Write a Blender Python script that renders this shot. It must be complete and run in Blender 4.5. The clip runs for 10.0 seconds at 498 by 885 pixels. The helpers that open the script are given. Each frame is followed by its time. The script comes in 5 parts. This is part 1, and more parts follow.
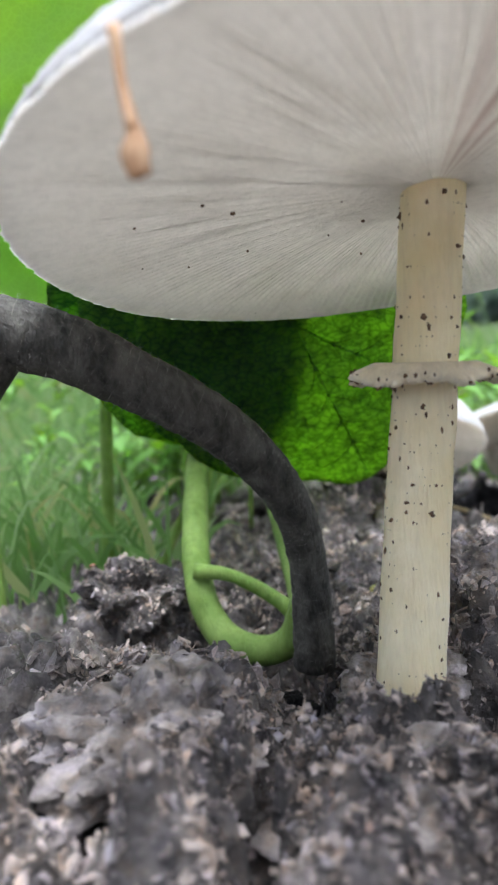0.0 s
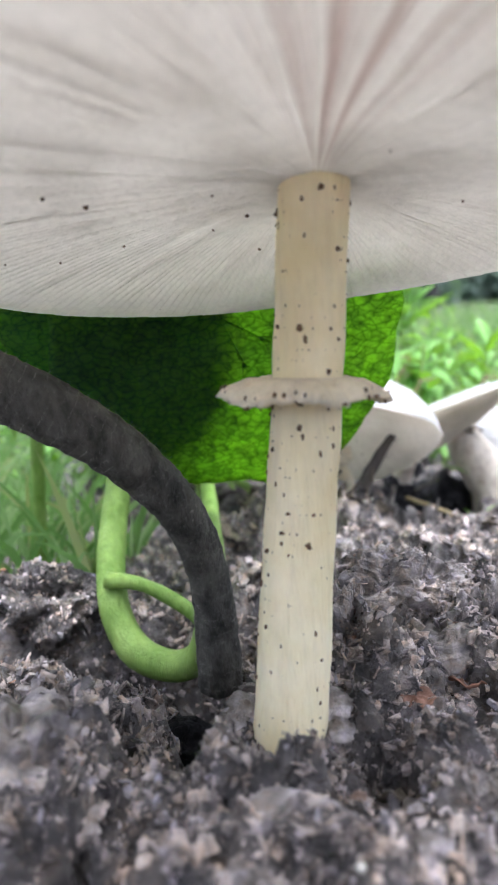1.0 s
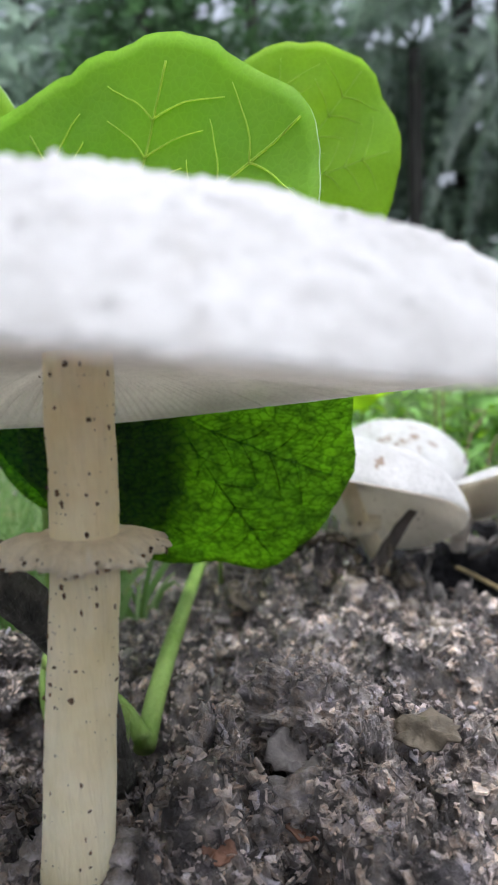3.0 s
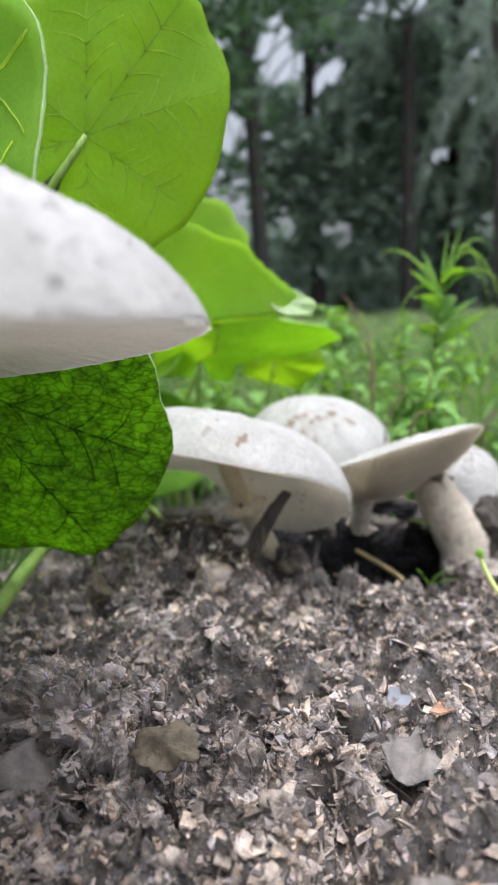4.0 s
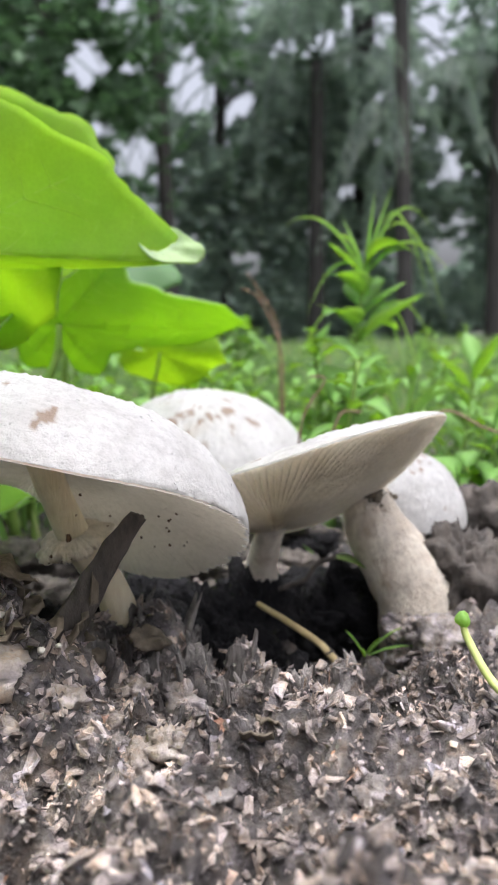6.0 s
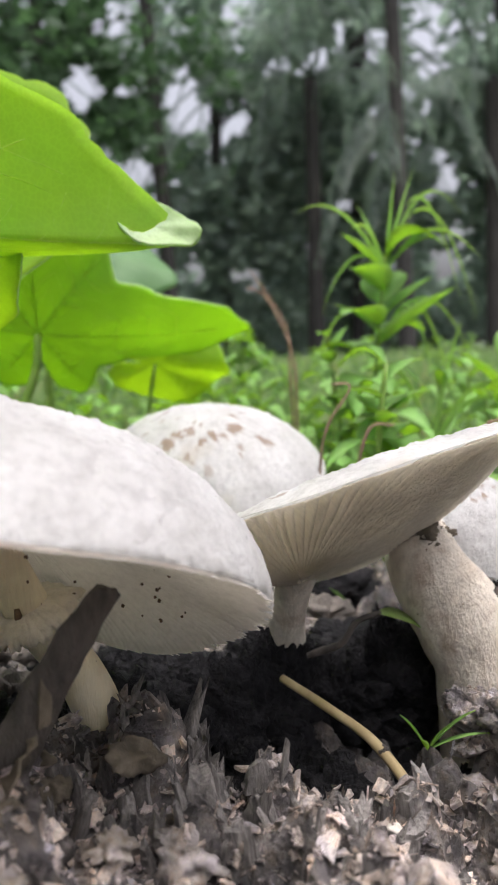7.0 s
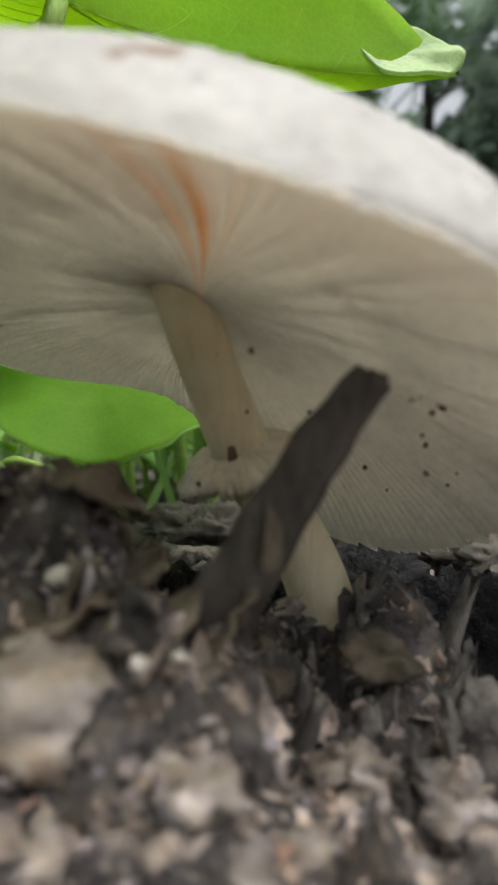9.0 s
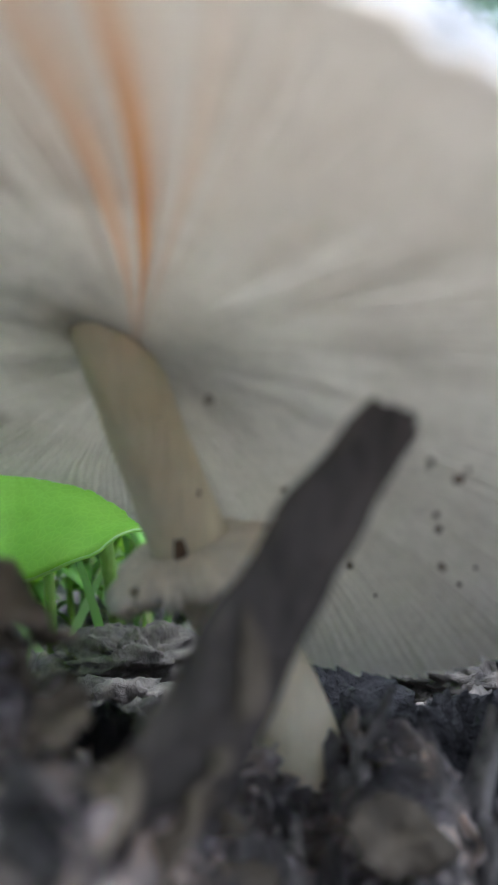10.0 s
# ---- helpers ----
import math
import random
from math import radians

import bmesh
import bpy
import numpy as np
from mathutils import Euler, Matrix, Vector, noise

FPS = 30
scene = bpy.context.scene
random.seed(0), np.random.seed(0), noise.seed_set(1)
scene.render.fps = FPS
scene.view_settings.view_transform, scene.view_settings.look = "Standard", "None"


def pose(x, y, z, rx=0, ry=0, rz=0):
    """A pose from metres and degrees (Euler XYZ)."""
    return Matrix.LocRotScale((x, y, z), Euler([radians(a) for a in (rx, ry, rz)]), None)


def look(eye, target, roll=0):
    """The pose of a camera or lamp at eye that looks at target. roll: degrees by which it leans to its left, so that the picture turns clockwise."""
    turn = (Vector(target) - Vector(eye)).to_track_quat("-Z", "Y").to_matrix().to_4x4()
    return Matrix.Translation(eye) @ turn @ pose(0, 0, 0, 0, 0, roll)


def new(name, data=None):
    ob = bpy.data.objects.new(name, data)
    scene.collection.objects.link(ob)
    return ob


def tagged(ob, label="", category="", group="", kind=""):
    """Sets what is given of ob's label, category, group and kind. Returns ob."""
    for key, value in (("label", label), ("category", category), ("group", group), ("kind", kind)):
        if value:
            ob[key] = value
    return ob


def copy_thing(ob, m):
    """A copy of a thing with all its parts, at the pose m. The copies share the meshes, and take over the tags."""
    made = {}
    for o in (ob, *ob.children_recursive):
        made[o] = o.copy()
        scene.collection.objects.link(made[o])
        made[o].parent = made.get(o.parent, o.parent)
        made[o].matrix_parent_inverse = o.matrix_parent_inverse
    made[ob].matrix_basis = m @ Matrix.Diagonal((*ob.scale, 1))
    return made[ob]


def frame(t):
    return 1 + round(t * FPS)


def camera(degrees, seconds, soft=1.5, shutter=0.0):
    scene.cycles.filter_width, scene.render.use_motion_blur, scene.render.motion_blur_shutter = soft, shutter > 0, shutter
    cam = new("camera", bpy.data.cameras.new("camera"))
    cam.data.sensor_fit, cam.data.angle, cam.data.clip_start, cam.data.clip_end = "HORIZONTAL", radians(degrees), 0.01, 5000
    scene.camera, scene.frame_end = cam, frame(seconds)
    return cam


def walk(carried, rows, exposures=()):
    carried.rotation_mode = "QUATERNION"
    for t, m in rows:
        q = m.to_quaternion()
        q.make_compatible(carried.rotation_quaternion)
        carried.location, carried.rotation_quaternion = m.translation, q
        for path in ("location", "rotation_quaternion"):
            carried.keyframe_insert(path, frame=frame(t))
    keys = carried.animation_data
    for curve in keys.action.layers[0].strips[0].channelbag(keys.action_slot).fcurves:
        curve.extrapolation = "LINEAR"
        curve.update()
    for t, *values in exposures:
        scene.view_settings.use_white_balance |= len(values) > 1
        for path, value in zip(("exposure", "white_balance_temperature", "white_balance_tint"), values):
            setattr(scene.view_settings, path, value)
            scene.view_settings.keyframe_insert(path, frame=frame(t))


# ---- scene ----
cam = camera(38.4, 10.0, 1.5)
cam.data.dof.use_dof = True
cam.data.dof.focus_distance = 0.165
cam.data.dof.aperture_fstop = 27.0
PATH = [
    (0, (0.00237, -0.00000, 0.06099), (-0.00895, 0.98915, -0.08548), -4.37),
    (0.5, (0.01161, 0.00133, 0.05389), (0.01982, 0.98457, -0.12824), -3.58),
    (1, (0.02592, 0.01488, 0.06548), (0.02149, 0.99830, -0.11580), -3.53),
    (1.5, (0.04165, 0.02198, 0.07576), (0.01750, 1.00695, -0.09525), -3.85),
    (2, (0.05797, 0.02341, 0.08086), (-0.02116, 1.00844, -0.07230), -4.16),
    (2.2, (0.06734, 0.02294, 0.08186), (-0.04448, 1.00534, -0.06776), -3.99),
    (3.3, (0.10490, 0.02756, 0.08742), (-0.12700, 0.98864, -0.06270), -3.67),
    (3.5, (0.11450, 0.03290, 0.08485), (-0.11629, 0.99327, -0.07147), -3.82),
    (4, (0.14435, 0.05906, 0.07895), (-0.06527, 1.02050, -0.09905), -3.24),
    (4.5, (0.15502, 0.10079, 0.07101), (-0.01661, 1.07076, -0.10134), -2.69),
    (5, (0.14194, 0.14021, 0.06342), (0.00742, 1.11846, -0.09447), -1.88),
    (5.5, (0.13958, 0.17311, 0.05226), (0.03218, 1.15734, -0.08826), -1.57),
    (5.7, (0.13899, 0.17473, 0.04903), (0.04869, 1.15919, -0.10158), -1.02),
    (6.8, (0.13236, 0.23890, 0.03847), (0.06579, 1.22927, -0.08295), -2.30),
    (7, (0.13005, 0.24575, 0.03879), (0.04163, 1.23433, -0.08325), -3.12),
    (7.5, (0.12893, 0.26716, 0.03355), (-0.06044, 1.23548, -0.12919), -4.57),
    (8, (0.12365, 0.26907, 0.02598), (-0.19647, 1.19807, -0.15975), -4.09),
    (8.5, (0.10974, 0.28247, 0.02887), (-0.25968, 1.19519, -0.14567), -3.19),
    (9, (0.10953, 0.28044, 0.00373), (-0.23993, 1.20923, -0.11971), -2.10),
    (9.5, (0.10160, 0.28686, 0.00747), (-0.20812, 1.23610, -0.04741), -2.53),
    (10, (0.09763, 0.30427, -0.00288), (-0.15550, 1.27093, 0.03602), -2.90),
]
walk(cam, [(t, look(eye, target, roll)) for t, eye, target, roll in PATH],
     [(0.0, 0.97, 5700, 11), (1.0, 1.38, 5600, 14), (2.0, 1.2, 5750, 12), (3.5, 0.5, 5900, 12), (4.5, 0.68, 6100, 12), (5.5, 0.75, 6100, 14),
      (7.0, 0.65, 6300, 16), (7.5, 0.70, 6500, 12), (8.5, 0.42, 6500, 9), (9.0, 0.5, 6500, 8), (9.5, 0.88, 6150, 9), (10.0, 1.02, 5300, 12)])

# ---- world and sun: a bright overcast day ----
world = bpy.data.worlds.new("overcast_sky")
scene.world = world
world.use_nodes = True
wn, wl = world.node_tree.nodes, world.node_tree.links
sky = wn.new("ShaderNodeTexSky")
sky.sky_type, sky.sun_disc = "NISHITA", False
sky.sun_elevation, sky.sun_rotation = radians(78), radians(130)
sky.air_density, sky.dust_density, sky.ozone_density = 1.0, 10.0, 0.4
cloud = wn.new("ShaderNodeHueSaturation")
cloud.inputs["Saturation"].default_value, cloud.inputs["Value"].default_value = 0.3, 1.25
wl.new(sky.outputs[0], cloud.inputs["Color"])
wl.new(cloud.outputs[0], wn["Background"].inputs["Color"])
wn["Background"].inputs["Strength"].default_value = 0.15
sun_data = bpy.data.lights.new("sun", "SUN")
sun_data.energy, sun_data.angle, sun_data.color = 0.7, radians(60), (1.0, 0.97, 0.92)
sun = new("sun", sun_data)
sun.matrix_world = look((0.6, -0.5, 3.7), (0, 0, 0))


# ---- materials ----
def nodes_of(name, rough=0.6, spec=0.3):
    m = bpy.data.materials.new(name)
    m.use_nodes = True
    n, l = m.node_tree.nodes, m.node_tree.links
    p = n["Principled BSDF"]
    p.inputs["Roughness"].default_value = rough
    p.inputs["Specular IOR Level"].default_value = spec
    return m, n, l, p


def coords(n):
    return n.new("ShaderNodeTexCoord").outputs["Object"]


def noise_tex(n, l, scale, detail=4.0, rough=0.55, vec=None):
    t = n.new("ShaderNodeTexNoise")
    t.inputs["Scale"].default_value = scale
    t.inputs["Detail"].default_value = detail
    t.inputs["Roughness"].default_value = rough
    l.new(vec if vec is not None else coords(n), t.inputs["Vector"])
    return t.outputs["Fac"]


def ramp(n, l, fac, stops):
    r = n.new("ShaderNodeValToRGB")
    el = r.color_ramp.elements
    while len(el) < len(stops):
        el.new(0.5)
    for e, (pos, col) in zip(el, stops):
        e.position, e.color = pos, (*col, 1)
    l.new(fac, r.inputs["Fac"])
    return r.outputs["Color"]


def mix(n, l, fac, a, b, kind="MIX"):
    m = n.new("ShaderNodeMix")
    m.data_type, m.blend_type = "RGBA", kind
    for sock, v in ((m.inputs[0], fac), (m.inputs[6], a), (m.inputs[7], b)):
        if isinstance(v, (int, float)):
            sock.default_value = v
        elif isinstance(v, tuple):
            sock.default_value = (*v, 1)
        else:
            l.new(v, sock)
    return m.outputs[2]


def bump(n, l, p, height, strength, dist):
    b = n.new("ShaderNodeBump")
    b.inputs["Strength"].default_value, b.inputs["Distance"].default_value = strength, dist
    l.new(height, b.inputs["Height"])
    l.new(b.outputs["Normal"], p.inputs["Normal"])


def stretched(n, l, sx, sy, sz):
    m = n.new("ShaderNodeMapping")
    m.inputs["Scale"].default_value = (sx, sy, sz)
    l.new(coords(n), m.inputs["Vector"])
    return m.outputs["Vector"]


def earth(name, stops, wet=(0.3, 0.75), shades=None, far_green=False):
    """Damp compost: mottled at three scales, with wet and dry patches."""
    m, n, l, p = nodes_of(name, 0.6, 0.6)
    c = ramp(n, l, noise_tex(n, l, 120, 7, 0.68), stops)
    patch = ramp(n, l, noise_tex(n, l, 28, 5, 0.6), [(0.36, (0.6, 0.58, 0.58)), (0.6, (1.25, 1.2, 1.15))])
    c = mix(n, l, 1.0, c, patch, "MULTIPLY")
    tint = ramp(n, l, noise_tex(n, l, 260, 3, 0.6), [(0.34, (1.15, 0.99, 0.84)), (0.48, (1.0, 0.99, 0.97)), (0.64, (0.96, 0.95, 1.08))])
    c = mix(n, l, 0.8, c, tint, "MULTIPLY")
    if shades:
        geo = n.new("ShaderNodeNewGeometry")
        c = mix(n, l, 1.0, c, ramp(n, l, geo.outputs["Random Per Island"], shades), "MULTIPLY")
    if far_green:
        g = ramp(n, l, noise_tex(n, l, 1.3, 5), [(0.35, (0.06, 0.085, 0.035)), (0.65, (0.13, 0.135, 0.075))])
        pos = n.new("ShaderNodeSeparateXYZ")
        l.new(coords(n), pos.inputs[0])
        far = n.new("ShaderNodeMapRange")
        far.inputs["From Min"].default_value, far.inputs["From Max"].default_value = 0.6, 1.2
        l.new(pos.outputs["Y"], far.inputs["Value"])
        c = mix(n, l, far.outputs[0], c, g)
    l.new(c, p.inputs["Base Color"])
    l.new(ramp(n, l, noise_tex(n, l, 210, 4, 0.6), [(0.38, (wet[0],) * 3), (0.6, (wet[1],) * 3)]), p.inputs["Roughness"])
    bump(n, l, p, noise_tex(n, l, 480, 6, 0.72), 0.9, 0.0022)
    return m


# Damp soil, darker still: shade between the crumbs is put into the colour.
DAMP_SHADED = [(0.28, (0.012, 0.011, 0.011)), (0.42, (0.05, 0.046, 0.043)), (0.54, (0.13, 0.12, 0.112)), (0.68, (0.32, 0.296, 0.276))]
EARTH = [(0.28, (0.04, 0.037, 0.036)), (0.39, (0.21, 0.193, 0.182)), (0.5, (0.46, 0.428, 0.404)), (0.64, (0.76, 0.72, 0.69))]


def flesh_material(name, low, high, streak=(1.0, 1.0, 1.0), sss=0.35, rough=0.65, blotch=None, thin=0.0, stained=None, lit=None, grain=(320, 0.78), relief=0.0013):
    m, n, l, p = nodes_of(name, rough, 0.25)
    c = ramp(n, l, noise_tex(n, l, 70, 6, 0.6), [(0.32, low), (0.62, high)])
    fine = ramp(n, l, noise_tex(n, l, grain[0], 5, 0.7, stretched(n, l, *streak)), [(0.34, (grain[1],) * 3), (0.56, (1.0, 1.0, 1.0))])
    c = mix(n, l, 1.0, c, fine, "MULTIPLY")
    if blotch:
        spots = ramp(n, l, noise_tex(n, l, blotch[0], 3, 0.5), [(blotch[1], (0, 0, 0)), (blotch[1] + 0.12, (0.7, 0.7, 0.7))])
        c = mix(n, l, spots, c, blotch[2])
    l.new(c, p.inputs["Base Color"])
    p.inputs["Subsurface Weight"].default_value = sss
    p.inputs["Subsurface Radius"].default_value = (0.006, 0.0045, 0.003)
    p.inputs["Subsurface Scale"].default_value = 1.0
    bump(n, l, p, noise_tex(n, l, 520, 5, 0.7, stretched(n, l, *streak)), 0.8, relief)
    if stained:
        at = n.new("ShaderNodeAttribute")
        at.attribute_name = "stain"
        c = mix(n, l, at.outputs["Fac"], c, stained)
        l.new(c, p.inputs["Base Color"])
    if thin:
        t = n.new("ShaderNodeBsdfTranslucent")
        tc = mix(n, l, 0.75, c, lit) if lit else c
        if stained:
            tc = mix(n, l, at.outputs["Fac"], tc, stained)
        l.new(tc, t.inputs["Color"])
        s = n.new("ShaderNodeMixShader")
        s.inputs[0].default_value = thin
        l.new(p.outputs[0], s.inputs[1])
        l.new(t.outputs[0], s.inputs[2])
        l.new(s.outputs[0], n["Material Output"].inputs["Surface"])
    return m


def leaf_material(name, low, high, trans, glow=0.55, rough=0.5, mottle=None):
    m, n, l, p = nodes_of(name, rough, 0.18)
    c = ramp(n, l, noise_tex(n, l, 40, 5, 0.6), [(0.3, low), (0.7, high)])
    cell = n.new("ShaderNodeTexVoronoi")
    cell.inputs["Scale"].default_value = 430
    cell.feature = "DISTANCE_TO_EDGE"
    l.new(coords(n), cell.inputs["Vector"])
    edge = ramp(n, l, cell.outputs["Distance"], [(0.0, (1.25, 1.2, 1.3)), (0.12, (1.0, 1.0, 1.0))])
    c = mix(n, l, 0.4, c, edge, "MULTIPLY")
    l.new(c, p.inputs["Base Color"])
    t = n.new("ShaderNodeBsdfTranslucent")
    tc = ramp(n, l, noise_tex(n, l, 26, 4, 0.6), [(0.3, tuple(v * 0.8 for v in trans)), (0.7, trans)])
    tc = mix(n, l, 0.3, tc, edge, "MULTIPLY")
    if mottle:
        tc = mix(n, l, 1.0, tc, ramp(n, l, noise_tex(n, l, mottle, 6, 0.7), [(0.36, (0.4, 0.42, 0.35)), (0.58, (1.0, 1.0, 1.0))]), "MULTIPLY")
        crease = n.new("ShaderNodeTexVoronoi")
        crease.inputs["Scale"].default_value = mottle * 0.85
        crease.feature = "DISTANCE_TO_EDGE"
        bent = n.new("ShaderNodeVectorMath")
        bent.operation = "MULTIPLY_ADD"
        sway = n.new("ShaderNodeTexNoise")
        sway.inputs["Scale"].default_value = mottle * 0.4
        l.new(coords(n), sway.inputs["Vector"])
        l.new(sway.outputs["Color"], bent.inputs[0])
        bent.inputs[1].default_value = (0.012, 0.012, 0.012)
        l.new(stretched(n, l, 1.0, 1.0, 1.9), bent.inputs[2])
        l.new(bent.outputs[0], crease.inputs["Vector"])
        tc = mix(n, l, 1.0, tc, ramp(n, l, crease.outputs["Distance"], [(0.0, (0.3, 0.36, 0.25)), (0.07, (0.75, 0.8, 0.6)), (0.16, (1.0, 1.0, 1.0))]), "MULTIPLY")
    l.new(tc, t.inputs["Color"])
    s = n.new("ShaderNodeMixShader")
    s.inputs[0].default_value = glow
    l.new(p.outputs[0], s.inputs[1])
    l.new(t.outputs[0], s.inputs[2])
    l.new(s.outputs[0], n["Material Output"].inputs["Surface"])
    bump(n, l, p, mix(n, l, 0.6, cell.outputs["Distance"], noise_tex(n, l, 70, 5, 0.6)), 0.4, 0.0014)
    return m


def plain_material(name, low, high, scale=60.0, rough=0.7, spec=0.3, bumps=(500.0, 0.5, 0.0006), streak=(1, 1, 1)):
    m, n, l, p = nodes_of(name, rough, spec)
    l.new(ramp(n, l, noise_tex(n, l, scale, 6, 0.65, stretched(n, l, *streak)), [(0.3, low), (0.7, high)]), p.inputs["Base Color"])
    if bumps:
        bump(n, l, p, noise_tex(n, l, bumps[0], 5, 0.65, stretched(n, l, *streak)), bumps[1], bumps[2])
    return m


def random_material(name, stops, rough=0.5, trans=None, glow=0.4, spec=0.35):
    """Colours that differ from blade to blade."""
    m, n, l, p = nodes_of(name, rough, spec)
    geo = n.new("ShaderNodeNewGeometry")
    c = ramp(n, l, geo.outputs["Random Per Island"], stops)
    l.new(c, p.inputs["Base Color"])
    if trans:
        t = n.new("ShaderNodeBsdfTranslucent")
        l.new(mix(n, l, 0.5, c, trans), t.inputs["Color"])
        s = n.new("ShaderNodeMixShader")
        s.inputs[0].default_value = glow
        l.new(p.outputs[0], s.inputs[1])
        l.new(t.outputs[0], s.inputs[2])
        l.new(s.outputs[0], n["Material Output"].inputs["Surface"])
    return m


SOIL = earth("soil", DAMP_SHADED, (0.1, 0.5), far_green=True)
CHIPS = earth("soil_crumbs", EARTH, (0.1, 0.5), [(0.0, (0.14, 0.14, 0.145)), (0.25, (0.5, 0.476, 0.464)), (0.55, (1.0, 0.954, 0.907)), (0.84, (1.16, 1.09, 1.02)), (0.93, (0.86, 0.90, 1.03)), (0.99, (1.22, 1.16, 1.08)), (1.0, (0.9, 0.56, 0.38))])
CLOD = earth("clod", [(0.28, (0.03, 0.028, 0.027)), (0.39, (0.15, 0.138, 0.13)), (0.5, (0.33, 0.306, 0.286)), (0.64, (0.58, 0.546, 0.52))], (0.4, 0.85))
DAMPCLOD = earth("damp_clod", DAMP_SHADED, (0.12, 0.6))
TAN = earth("dry_clod", [(0.3, (0.2, 0.17, 0.14)), (0.5, (0.42, 0.38, 0.33)), (0.7, (0.62, 0.58, 0.52))], (0.6, 0.9))
CAP = flesh_material("cap_skin", (0.50, 0.497, 0.488), (0.68, 0.68, 0.675), (1.0, 1.0, 1.0), 0.0, 0.7, (55, 0.62, (0.47, 0.43, 0.37)), 0.34, (0.3, 0.2, 0.13), (0.97, 0.95, 0.88), (430, 0.74), 0.0022)
GILL = flesh_material("gills", (0.84, 0.82, 0.79), (0.92, 0.905, 0.88), (1, 1, 1), 0.0, 0.75, None, 0.46, (0.80, 0.36, 0.08), (0.98, 0.90, 0.72), grain=(420, 0.84))
GILL_GREY = flesh_material("grey_gills", (0.70, 0.662, 0.605), (0.82, 0.785, 0.735), (1, 1, 1), 0.0, 0.75, None, 0.46, (0.30, 0.14, 0.10), (0.98, 0.92, 0.80), grain=(420, 0.84))
GILL_CREAM = flesh_material("cream_gills", (0.80, 0.72, 0.58), (0.90, 0.84, 0.72), (1, 1, 1), 0.0, 0.75, None, 0.3, (0.72, 0.3, 0.1), (0.98, 0.91, 0.74), grain=(420, 0.84))
STEM = flesh_material("stem_skin", (0.82, 0.71, 0.42), (0.92, 0.83, 0.58), (1.0, 1.0, 0.15), 0.25, 0.55, grain=(420, 0.9))
STEM_PALE = flesh_material("pale_stem_skin", (0.74, 0.65, 0.45), (0.86, 0.79, 0.6), (1.0, 1.0, 0.15), 0.25, 0.6, grain=(420, 0.9))
SCALY = flesh_material("scaly_stem", (0.52, 0.45, 0.36), (0.72, 0.66, 0.56), (1.0, 1.0, 0.5), 0.1, 0.8, (70, 0.57, (0.34, 0.25, 0.17)), relief=0.003)
RING_PALE = flesh_material("pale_ring_skin", (0.66, 0.58, 0.44), (0.84, 0.78, 0.66), (1, 1, 1), 0.2, 0.8, grain=(420, 0.84))
RING = flesh_material("ring_skin", (0.64, 0.54, 0.37), (0.86, 0.77, 0.58), (1, 1, 1), 0.2, 0.8, grain=(420, 0.84))
VEIL = plain_material("veil_scrap", (0.42, 0.22, 0.1), (0.68, 0.48, 0.3), 300, 0.6, 0.3, (600, 0.5, 0.0004))
SPECK = plain_material("specks", (0.035, 0.022, 0.014), (0.22, 0.14, 0.08), 300, 0.7, 0.3, None)
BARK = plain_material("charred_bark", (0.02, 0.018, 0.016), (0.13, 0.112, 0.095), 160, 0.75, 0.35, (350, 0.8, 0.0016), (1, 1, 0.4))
# Black of char; shade under caps and in crevices is put into it.
BLACK = plain_material("char_and_shade_black", (0.003, 0.003, 0.004), (0.02, 0.019, 0.02), 260, 0.55, 0.16, (420, 1.0, 0.003))
CHAR = plain_material("charred_wood", (0.012, 0.011, 0.011), (0.32, 0.292, 0.268), 380, 0.42, 0.5, (800, 1.0, 0.0016), (1, 1, 0.22))
VINE = plain_material("vine_skin", (0.010, 0.010, 0.008), (0.15, 0.142, 0.118), 240, 0.65, 0.4, (520, 1.0, 0.003), (1, 1, 0.5))
GREENSTEM = flesh_material("green_stem", (0.14, 0.25, 0.04), (0.27, 0.40, 0.10), (1, 1, 0.2), 0.2, 0.5, grain=(420, 0.84))
LEAF = leaf_material("squash_leaf", (0.15, 0.28, 0.03), (0.24, 0.38, 0.05), (0.72, 0.95, 0.08), 0.68, 0.6)
LEAF_OVER = leaf_material("squash_leaf_upper", (0.14, 0.26, 0.06), (0.21, 0.34, 0.1), (0.7, 0.95, 0.1), 0.64, 0.5)
LEAF_PALE = leaf_material("squash_leaf_pale", (0.3, 0.42, 0.2), (0.46, 0.56, 0.34), (0.6, 0.85, 0.2), 0.4, 0.4)
# Half-shaded copy of the leaf: its dimming is put into the colour.
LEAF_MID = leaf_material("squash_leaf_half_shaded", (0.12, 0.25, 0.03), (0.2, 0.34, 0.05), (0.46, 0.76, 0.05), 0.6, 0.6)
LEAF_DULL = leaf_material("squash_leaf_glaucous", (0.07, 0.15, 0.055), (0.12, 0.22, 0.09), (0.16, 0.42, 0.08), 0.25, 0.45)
# Shaded copy: the shadow on the hanging leaves is put into this colour.
LEAF_SHADED = leaf_material("squash_leaf_shaded", (0.014, 0.04, 0.012), (0.03, 0.07, 0.02), (0.6, 0.95, 0.05), 0.62, 0.6, 260)
LEAFVEIN = leaf_material("leaf_vein", (0.22, 0.36, 0.07), (0.32, 0.46, 0.13), (0.85, 0.98, 0.2), 0.74, 0.55)
WEED = leaf_material("weed_leaf", (0.18, 0.36, 0.09), (0.32, 0.5, 0.2), (0.66, 0.92, 0.14), 0.5)
GRASS = random_material("grass", [(0.0, (0.09, 0.16, 0.05)), (0.5, (0.2, 0.31, 0.12)), (0.85, (0.36, 0.45, 0.24)), (1.0, (0.36, 0.3, 0.15))], 0.5, (0.3, 0.6, 0.1), 0.45)
